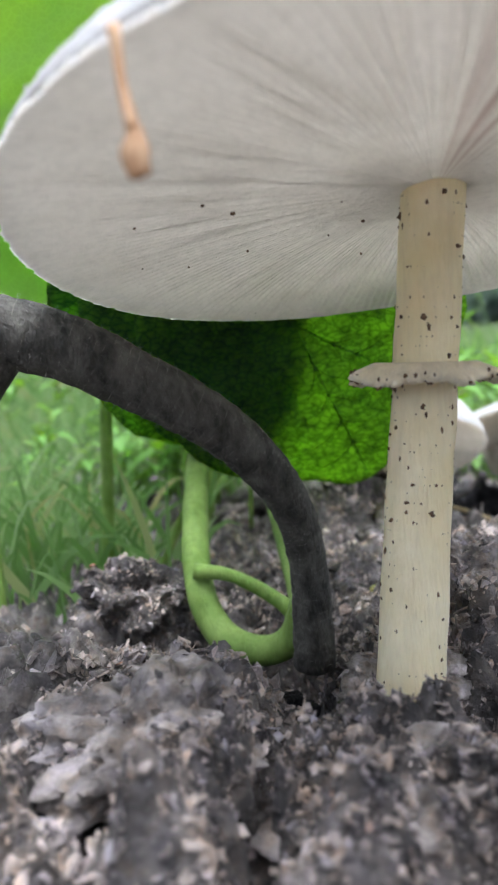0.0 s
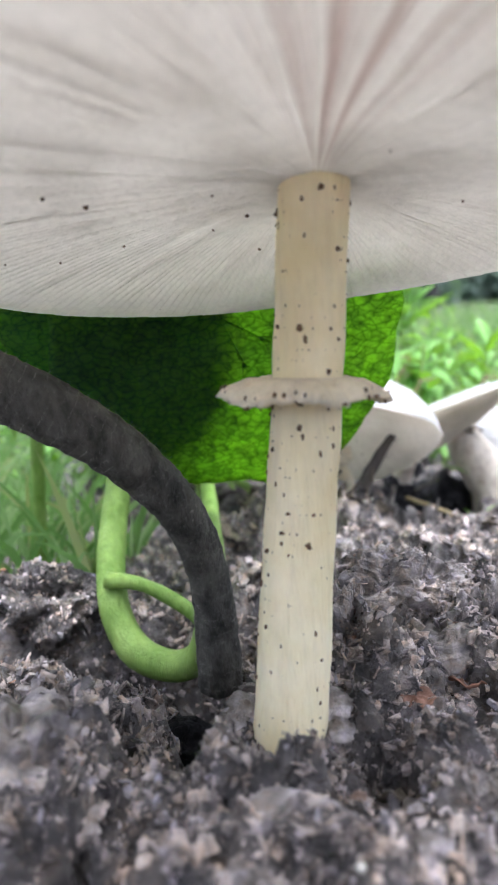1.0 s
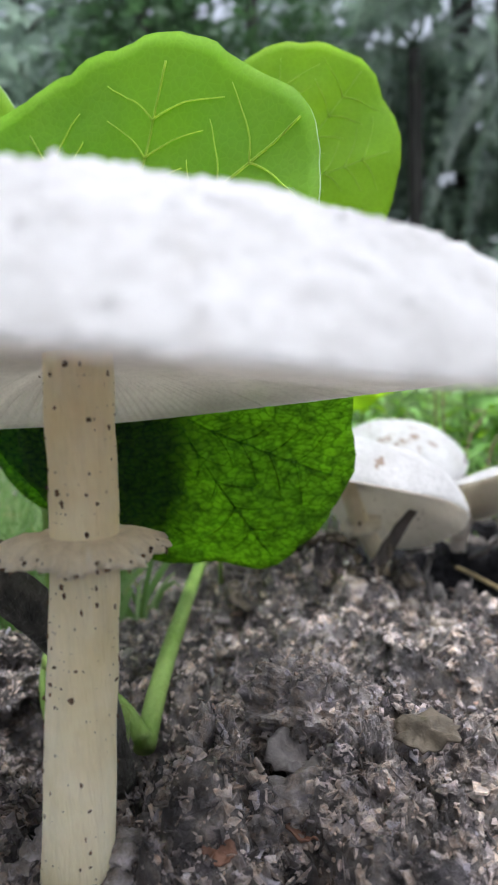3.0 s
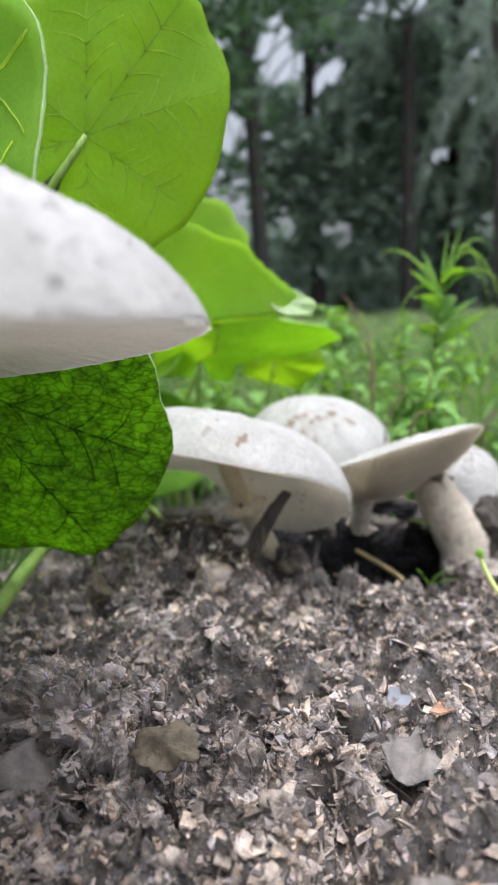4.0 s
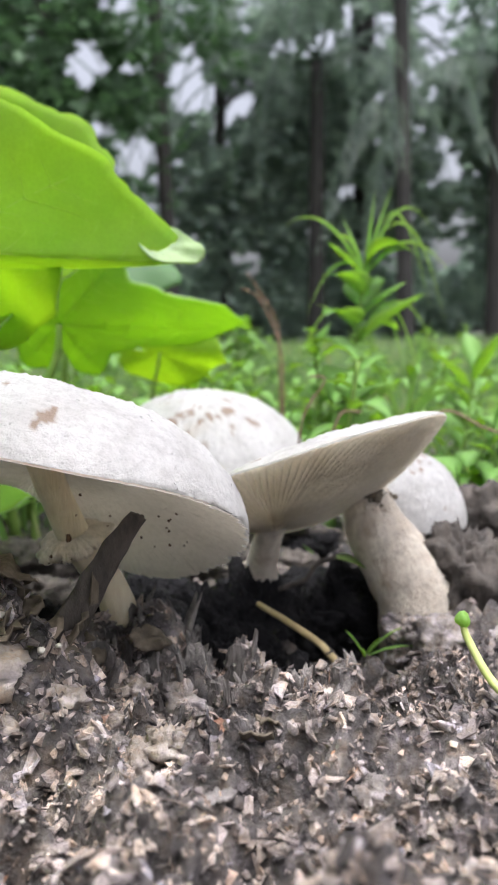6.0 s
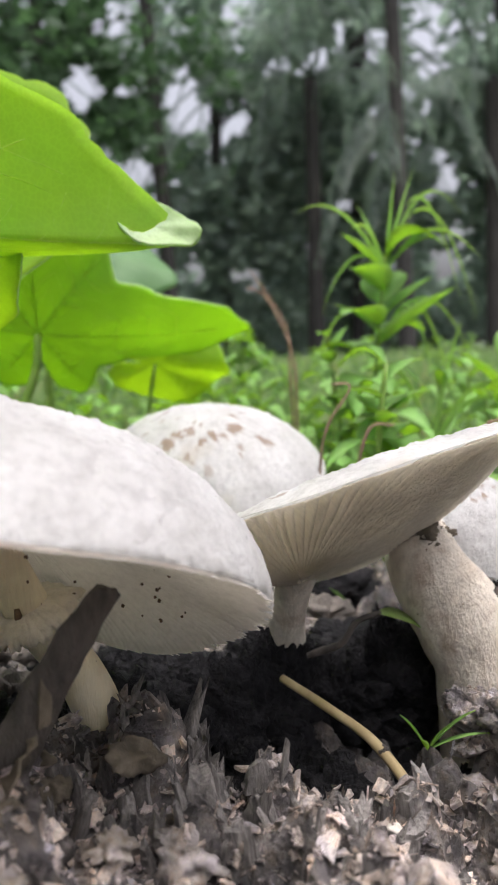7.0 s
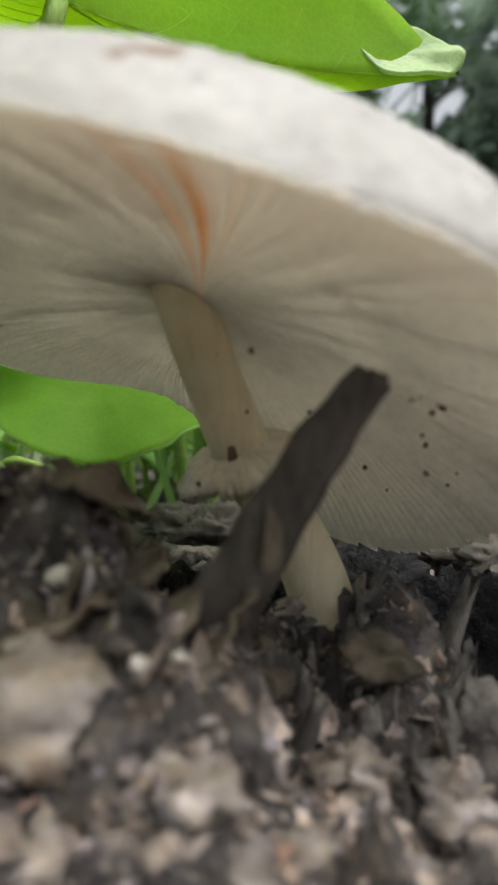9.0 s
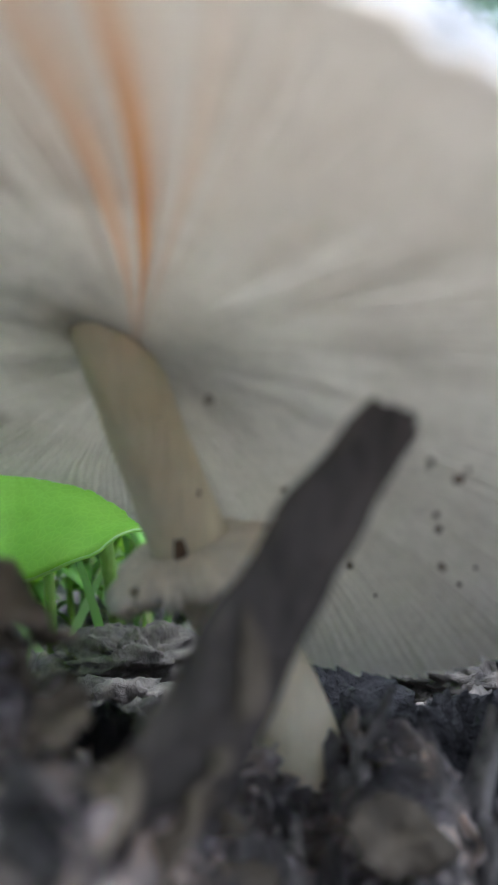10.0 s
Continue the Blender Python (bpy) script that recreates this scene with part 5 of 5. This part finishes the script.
for k, (x, y, z, q) in enumerate([(0.064, 0.3427, -0.0191, 0.0022), (0.0738, 0.3456, -0.0241, 0.0011), (0.0801, 0.338, -0.0243, 0.0010), (0.0765, 0.3367, -0.0265, 0.0016), (0.143, 0.377, -0.059, 0.0022), (0.106, 0.376, -0.052, 0.0011), (0.0560, 0.334, -0.024, 0.0008)]):
    crumb((x, y, max(z, ground_height(x, y) + 0.0005)), q * 0.7, k, PALE, "pale whitish crumb lying on the dark soil")
for k in range(40):
    x, y = r.uniform(-0.05, 0.23), r.uniform(0.07, 0.42)
    crumb((x, y, ground_height(x, y) + 0.0008), r.uniform(0.0005, 0.0011), 20 + k, PALE, "tiny pale crumb lying on the dark soil")
crumb((0.0417, 0.2509, ground_height(0.0417, 0.2509) + 0.002), 0.0024, 77, YELLOW, "small yellow bud scrap lying on the soil")
for k, (x, y) in enumerate([(0.1176, 0.3469), (0.055, 0.145), (0.07, 0.16), (0.165, 0.37)]):
    litter((x, y, ground_height(x, y) + 0.001), (r.uniform(-20, 20), r.uniform(-20, 20), r.uniform(0, 360)), 0.0042, 200 + k, DRYRED, "small reddish brown flake on the soil")

slug = new("dark_grub", mesh_of("dark_grub", *tube([(0.0683, 0.3835, -0.0145), (0.0681, 0.3832, -0.0125), (0.0679, 0.3832, -0.0105)], [0.0006, 0.0009, 0.0006], 12, 10), SPECK))
tagged(slug, "small black oval pellet stuck to the pale stem", "pellet")
sprout = thing("sprout", "yellow-green seedling with a curled tip on the soil", "seedling", "", (0.1946, 0.335, ground_height(0.1946, 0.335)))
so = Vector((0.1946, 0.335, ground_height(0.1946, 0.335)))
part("stem", tube([Vector(p) - so for p in [(0.1980, 0.333, -0.043), (0.1900, 0.340, -0.0425), (0.1816, 0.350, -0.0385), (0.1765, 0.356, -0.0300), (0.1753, 0.357, -0.0262)]], [0.0011, 0.0012, 0.001, 0.0008], 24, 8), SPROUT, sprout)
part("curled_tip", blob(Vector((0.1752, 0.357, -0.0250)) - so, (0.0018, 0.0014, 0.0021), 3, 0.35, 8, 12), WEED, sprout, "dark green curled leaf tip")
for base, d, q in (((0.1825, 0.349, -0.038), (1, -0.3, 0.55), 0.017), ((0.188, 0.342, -0.042), (0.4, 0.2, 0.8), 0.008), ((0.186, 0.344, -0.042), (1, -0.2, 0.15), 0.013), ((0.184, 0.347, -0.040), (-0.1, 0.3, 0.9), 0.007)):
    part("leaf", lance_leaf(Vector(base) - so, d, q, q * 0.24, 0.3, 1), WEED, sprout)

flat_chip("grey_shard", "bluish grey flat shard on a clod", "shard", (0.143, 0.2515, ground_height(0.143, 0.2515) + 0.003), (28, 0, 0), [(-0.0042, -0.0026), (0.0018, -0.003), (0.0042, 0.0006), (0.0028, 0.0032), (-0.0036, 0.003)], 0.0006, GREYCHIP)


# ---- weeds and grass ----
def blade(base, tip, bend, width, up=Vector((0, 0, 1)), steps=5):
    b, t = Vector(base), Vector(tip)
    d = t - b
    side = d.cross(up)
    side = side.normalized() if side.length > 1e-6 else Vector((1, 0, 0))
    verts, faces = [], []
    for k in range(steps + 1):
        u = k / steps
        c = b + d * u + Vector(bend) * (4 * u * (1 - u))
        h = width * (1 - u) ** 0.7 * (0.6 + 1.2 * u * (1 - u) * 2) + 1e-5
        verts += [c - side * h, c + side * h]
    faces = [(2 * k, 2 * k + 1, 2 * k + 3, 2 * k + 2) for k in range(steps)]
    return verts, faces


def grass(count, area, height, seed, width=0.0016):
    r = random.Random(seed)
    vs, fs = [], []
    for _ in range(count):
        x, y = area(r)
        z = ground_height(x, y)
        h = r.uniform(*height)
        a = r.uniform(0, 6.28)
        lean = r.uniform(0.1, 0.9) * h
        t = (x + math.cos(a) * lean, y + math.sin(a) * lean, z + h * r.uniform(0.6, 1.0))
        v, f = blade((x, y, z - 0.002), t, (0, 0, h * r.uniform(0.05, 0.3)), width * r.uniform(0.6, 1.5), Vector((math.sin(a), -math.cos(a), 0.3)), 4)
        o = len(vs)
        vs += v
        fs += [tuple(i + o for i in q) for q in f]
    return vs, fs


def lawn_near(r):
    while True:
        x, y = r.uniform(-0.5, 0.7), r.uniform(0.52, 1.6)
        if y > 0.62 or x < -0.15 or x > 0.26 or r.random() < 0.25:
            return x, y


def lawn_far(r):
    y = 1.5 + 10 * r.random() ** 2
    return r.uniform(-0.95, 0.6) * y, y


def lawn_left(r):
    while True:
        x, y = r.uniform(-0.3, -0.03), r.uniform(0.27, 0.6)
        if x < -0.13 or y < 0.36 or (x < -0.075 and y < 0.46):
            return x, y


g1 = new("grass", mesh_of("grass", *grass(5500, lawn_near, (0.02, 0.075), 3), GRASS))
tagged(g1, "fresh green grass behind the mushrooms", "grass", kind="stuff")
g2 = new("lawn_grass", mesh_of("lawn_grass", *grass(9000, lawn_far, (0.04, 0.12), 4, 0.004), GRASS))
tagged(g2, "green lawn running back to the trees", "grass", kind="stuff")
g3 = new("grass", mesh_of("grass", *grass(1200, lawn_left, (0.02, 0.07), 5), GRASS))
tagged(g3, "pale green grass beside the squash vine", "grass", kind="stuff")


def weed(at, height, leaves, size, seed, label, lean=(0, 0), up=0.5, slender=0.22):
    r = random.Random(seed)
    ob = thing("weed", label, "weed", "weeds in the lawn", at)
    top = Vector((lean[0], lean[1], height))
    line = [Vector((0, 0, -0.004)), top * 0.5 + Vector((r.uniform(-1, 1), r.uniform(-1, 1), 0)) * height * 0.05, top]
    part("stem", tube(line, [0.0018, 0.0013, 0.0008], 14, 7), GREENSTEM, ob)
    pts = spline(line, 40)
    for k in range(leaves):
        u = 0.25 + 0.75 * k / max(1, leaves - 1)
        p = pts[min(39, int(u * 39))]
        a = k * 2.4 + r.uniform(-1.0, 1.0)
        s = size * r.uniform(0.45, 1.2)
        part("leaf", lance_leaf(p, (math.cos(a), math.sin(a), up + 0.8 * (u - 0.4) + r.uniform(-0.35, 0.35)), s, s * slender * r.uniform(0.7, 1.3), r.uniform(0.0, 0.9), k), WEED, ob)
    return ob


tall = weed((0.174, 0.68, ground_height(0.174, 0.68)), 0.158, 19, 0.052, 1, "tall leafy green weed standing above the grass", (0.003, 0.0), 0.5, 0.27)


def arching_blades(parent, foot, tips, width):
    for k, (tip, rise) in enumerate(tips):
        b, t = Vector(foot), Vector(tip)
        v, f = blade(b, t, (0, 0, rise), width, Vector((0, 1, 0.2)), 12)
        n = len(v)
        back = [p + Vector((0, 0.0004, 0)) for p in v]
        part("blade", (v + back, f + [tuple(i + n for i in reversed(q)) for q in f]), WEED, parent)


arching_blades(tall, (0.003, 0, 0.150), [((-0.049, 0.0, 0.185), 0.018), ((0.051, 0.01, 0.176), 0.03), ((0.044, -0.01, 0.128), 0.05), ((0.010, 0.0, 0.205), 0.002), ((0.022, 0.005, 0.208), 0.004), ((0.037, 0.0, 0.165), 0.008), ((-0.02, -0.01, 0.168), 0.016), ((-0.036, 0.0, 0.125), 0.02), ((0.060, 0.02, 0.118), 0.05), ((0.054, -0.02, 0.150), 0.02), ((-0.012, 0.01, 0.19), 0.004)], 0.0013)
arching_blades(tall, (0.002, 0, 0.110), [((0.03, -0.01, 0.075), 0.035), ((-0.045, 0.0, 0.085), 0.03), ((-0.03, -0.01, 0.132), 0.004), ((0.025, 0.01, 0.13), 0.01), ((0.052, 0.0, 0.095), 0.03), ((0.046, 0.01, 0.055), 0.045)], 0.0012)
side_weed = weed((0.146, 0.685, ground_height(0.146, 0.685)), 0.13, 13, 0.036, 6, "leafy green weed with broad pointed leaves", (-0.004, 0.01), 0.5, 0.24)
thin_weed = weed((0.205, 0.70, ground_height(0.205, 0.70)), 0.10, 9, 0.045, 2, "slender green weed with narrow leaves", (0.006, 0.01), 0.7, 0.09)
arching_blades(thin_weed, (0, 0, 0.05), [((0.05, 0, 0.085), 0.02), ((0.065, 0, 0.055), 0.03), ((-0.03, 0, 0.10), 0.02), ((0.02, 0, 0.13), 0.01)], 0.0018)
weed((0.245, 0.70, ground_height(0.245, 0.70)), 0.095, 12, 0.05, 7, "slender green weed with narrow leaves", (0.01, 0.0), 0.8, 0.12)
base_weed = weed((0.24, 0.62, ground_height(0.24, 0.62)), 0.06, 10, 0.03, 3, "low leafy weed in the grass", (0.004, 0), 0.5, 0.24)
small_weed = weed((0.16, 0.60, ground_height(0.16, 0.60)), 0.035, 8, 0.022, 4, "low weed with small rounded leaves in the grass", (0.003, 0), 0.3, 0.34)
r = random.Random(31)
for k in range(190):
    x, y = r.uniform(-0.2, 0.45), 0.58 + 0.8 * r.random() ** 2
    if y < 0.64 and 0.02 < x < 0.15:
        continue
    copy_thing(r.choice((base_weed, small_weed)), pose(x, y, ground_height(x, y), 0, 0, r.uniform(0, 360)) @ Matrix.Scale(r.uniform(0.7, 1.5), 4))
for k in range(70):
    y = 1.2 + 2.6 * r.random()
    x = y * r.uniform(-0.6, 0.3)
    copy_thing(base_weed, pose(x, y, ground_height(x, y), 0, 0, r.uniform(0, 360)) @ Matrix.Scale(r.uniform(1.2, 2.4), 4))

dry = thing("dry_stalk", "thin brown dry stalk bent above the grass", "dry stalk", "", (0.118, 0.70, -0.05))
part("stalk", tube([Vector(p) - Vector((0.118, 0.70, -0.05)) for p in [(0.120, 0.70, -0.06), (0.118, 0.70, 0.016), (0.117, 0.70, 0.053), (0.104, 0.70, 0.078), (0.096, 0.70, 0.090)]], [0.0009, 0.0008, 0.0006, 0.0004], 40, 7, 0.6, 130), DRYBROWN, dry)
for pts in ([(0.122, 0.64, -0.06), (0.1223, 0.64, 0.0091), (0.121, 0.64, 0.0385), (0.1088, 0.64, 0.0677), (0.098, 0.64, 0.0752)], [(0.130, 0.56, -0.06), (0.1343, 0.55, -0.0008), (0.1464, 0.55, 0.022), (0.1391, 0.55, 0.0246)], [(0.140, 0.55, -0.06), (0.1521, 0.55, 0.0005), (0.1653, 0.55, 0.0063)], [(0.19, 0.56, -0.06), (0.2015, 0.55, 0.0028), (0.2272, 0.55, -0.0034), (0.25, 0.55, -0.012)]):
    o = Vector(pts[0])
    st = thing("dry_stalk", "thin reddish brown dry stalk among the weeds", "dry stalk", "dry stalks", o)
    part("stalk", tube([Vector(p) - o for p in pts], [0.0007, 0.0007, 0.0006, 0.0004], 30, 7, 0.6, 150), DRYBROWN, st)

# ---- trees behind the lawn ----
GAPS = [(-0.131, 0.338, 0.036, 0.047), (-0.071, 0.31, 0.024, 0.028), (-0.099, 0.272, 0.02, 0.032), (-0.215, 0.246, 0.028, 0.028), (-0.279, 0.369, 0.024, 0.028), (0.087, 0.38, 0.032, 0.028), (0.022, 0.336, 0.024, 0.016), (0.176, 0.384, 0.028, 0.043), (0.156, 0.251, 0.02, 0.028), (0.196, 0.21, 0.028, 0.02), (0.198, 0.099, 0.024, 0.024), (0.037, 0.37, 0.024, 0.02), (-0.029, 0.374, 0.032, 0.02), (-0.34, 0.402, 0.02, 0.009), (-0.138, 0.116, 0.012, 0.012), (-0.088, 0.106, 0.012, 0.016), (-0.268, 0.285, 0.02, 0.012)]


def in_gap(p):
    u, v = p.x / p.y, p.z / p.y
    rough = 0.35 + 1.5 * (0.5 + 0.9 * noise.noise(Vector((u * 28, v * 28, 0.5)))) + 0.9 * noise.noise(Vector((u * 90, v * 90, 3.0))) + 1.1 * noise.noise(Vector((u * 170, v * 60, 7.0)))
    if noise.noise(Vector((u * 24, v * 24, 9.0))) + 0.8 * noise.noise(Vector((u * 95, v * 95, 5.0))) > 0.46 - 0.5 * max(0.0, v - 0.2) - 0.75 * max(0.0, u + 0.06):
        return v > 0.08
    return any(((u - a) / c) ** 2 + ((v - b) / d) ** 2 < rough for a, b, c, d in GAPS)


def crown(centre, size, count, leaf, seed, base):
    """Many small leaf blades in uneven clumps, with gaps between them."""
    r = random.Random(seed)
    vs, fs = [], []
    clumps = [Vector((r.gauss(0, 0.45) * size[0], r.gauss(0, 0.45) * size[1], r.gauss(0, 0.5) * size[2])) for _ in range(40)]
    while count > 0:
        count -= 1
        c = r.choice(clumps)
        p = Vector(centre) + c + Vector((r.gauss(0, 0.22) * size[0], r.gauss(0, 0.22) * size[1], r.gauss(0, 0.2) * size[2]))
        if p.z < -0.05 or in_gap(p):
            continue
        m = Euler((r.uniform(0, 6.28), r.uniform(0, 6.28), r.uniform(0, 6.28))).to_matrix()
        s = leaf * r.uniform(0.6, 1.4)
        o = len(vs)
        vs += [p - base + m @ Vector(q) for q in ((0, -s, 0), (s * 0.45, 0, s * 0.12), (0, s, 0), (-s * 0.45, 0, s * 0.12))]
        fs.append((o, o + 1, o + 2, o + 3))
    return vs, fs


def tree(at, height, radius, centre_z, size, count, leaf, seed, material, label, lean=0.0):
    ob = thing("tree", label, "tree", "trees behind the lawn", at)
    r = random.Random(seed)
    top = Vector((lean, 0, height))
    part("trunk", tube([Vector((0, 0, -0.2)), top * 0.5 + Vector((r.uniform(-0.1, 0.1), 0, 0)), top], [radius * 1.25, radius, radius * 0.8], 24, 12, 0.1, 2.0), TRUNK, ob)
    for k in range(5):
        s = top * r.uniform(0.55, 0.98)
        e = s + Vector((r.uniform(-1, 1) * size[0], r.uniform(-0.6, 0.6), r.uniform(0.3, 1.0)))
        part("limb", tube([s, (s + e) / 2 + Vector((0, 0, 0.15)), e], [radius * 0.4, radius * 0.25, radius * 0.1], 10, 7), TRUNK, ob)
    part("crown", crown(Vector(at) + Vector((lean, 0, centre_z)), size, count, leaf, seed, Vector(at)), material, ob)
    return ob


def palm(at, height, radius, fronds, reach, seed, label, lean=0.0, droop=0.8):
    ob = thing("palm", label, "palm tree", "palms behind the lawn", at)
    r = random.Random(seed)
    top = Vector((lean, 0, height))
    part("trunk", tube([Vector((0, 0, -0.2)), top * 0.5, top], [radius * 1.3, radius, radius], 24, 12, 0.08, 3.0), TRUNK, ob)
    for k in range(fronds):
        a = 2 * math.pi * k / fronds + r.uniform(-0.2, 0.2)
        rise = r.uniform(-0.2, 0.7)
        d = Vector((math.cos(a), math.sin(a), 0))
        L = reach * r.uniform(0.8, 1.15)
        line = spline([top, top + d * L * 0.4 + Vector((0, 0, L * rise * 0.4)), top + d * L * 0.8 + Vector((0, 0, L * (rise * 0.4 - droop * 0.3))), top + d * L + Vector((0, 0, L * (rise * 0.3 - droop * 0.75)))], 34)
        vs, fs = tube(line[::3], [0.035, 0.01], 20, 5)
        vs, fs = list(vs), list(fs)
        for i in range(3, 34):
            t = (line[i] - line[i - 1]).normalized()
            s = t.cross(Vector((0, 0, 1))).normalized()
            ll = 0.62 * math.sin(math.pi * min(0.97, i / 34 + 0.06)) ** 0.6
            for sg in (-1, 1):
                for h in (0.0, 0.5):
                    b = line[i] - t * h * L / 34
                    e = b + (s * sg + t * 0.5).normalized() * ll * 0.75 + Vector((0, 0, -ll * r.uniform(0.35, 0.8)))
                    if in_gap(Vector(at) + (b + e) / 2):
                        continue
                    v, f = blade(b, e, (0, 0, 0.04), 0.022, Vector((0, 0, 1)), 2)
                    o = len(vs)
                    vs += v
                    fs += [tuple(q + o for q in g) for g in f]
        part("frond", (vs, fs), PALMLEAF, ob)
    return ob


palm((-2.05, 12.0, -0.1), 7.5, 0.11, 14, 3.0, 1, "slender palm with a dark straight trunk", -0.15)
palm((1.72, 12.0, -0.1), 7.5, 0.11, 14, 3.2, 2, "tall palm with a dark trunk", -0.15)
palm((0.3, 14.5, -0.1), 5.2, 0.14, 18, 3.6, 3, "dark palm with arching fronds", 0.1, 1.1)
palm((3.6, 14.0, -0.1), 4.8, 0.14, 17, 3.4, 4, "dark palm with hanging fronds", 0.0, 1.2)
palm((-6.5, 15.0, -0.1), 6.0, 0.14, 14, 3.4, 5, "palm half hidden by leafy trees", 0.0, 1.0)
palm((1.6, 17.5, -0.1), 7.5, 0.14, 16, 3.8, 6, "dark palm with arching fronds", 0.0, 1.0)
tree((-3.6, 11.0, -0.1), 5.5, 0.10, 3.2, (1.5, 0.8, 2.4), 8000, 0.13, 11, FOLIAGE_LIGHT, "leafy tree with a dense green crown")
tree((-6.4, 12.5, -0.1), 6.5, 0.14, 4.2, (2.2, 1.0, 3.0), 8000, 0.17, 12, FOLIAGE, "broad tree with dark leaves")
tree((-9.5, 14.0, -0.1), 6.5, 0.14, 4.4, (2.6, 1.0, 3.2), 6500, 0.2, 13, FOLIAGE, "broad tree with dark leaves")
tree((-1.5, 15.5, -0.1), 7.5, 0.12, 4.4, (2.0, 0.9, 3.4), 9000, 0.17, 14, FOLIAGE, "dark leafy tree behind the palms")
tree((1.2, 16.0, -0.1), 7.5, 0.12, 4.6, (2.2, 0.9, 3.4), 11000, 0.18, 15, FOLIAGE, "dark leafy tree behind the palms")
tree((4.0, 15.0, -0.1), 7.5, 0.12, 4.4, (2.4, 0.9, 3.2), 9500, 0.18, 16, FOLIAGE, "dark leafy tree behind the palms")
for k, (x, y, w) in enumerate([(-11, 17, 3.0), (-6.5, 18, 3.0), (-2.5, 19, 3.0), (1.5, 19, 3.0), (5.5, 18, 3.0), (9, 17, 3.0)]):
    b = Vector((x, y, -0.1))
    ob = thing("shrub", "dense dark shrubs at the edge of the lawn", "shrub", "shrubs behind the lawn", b)
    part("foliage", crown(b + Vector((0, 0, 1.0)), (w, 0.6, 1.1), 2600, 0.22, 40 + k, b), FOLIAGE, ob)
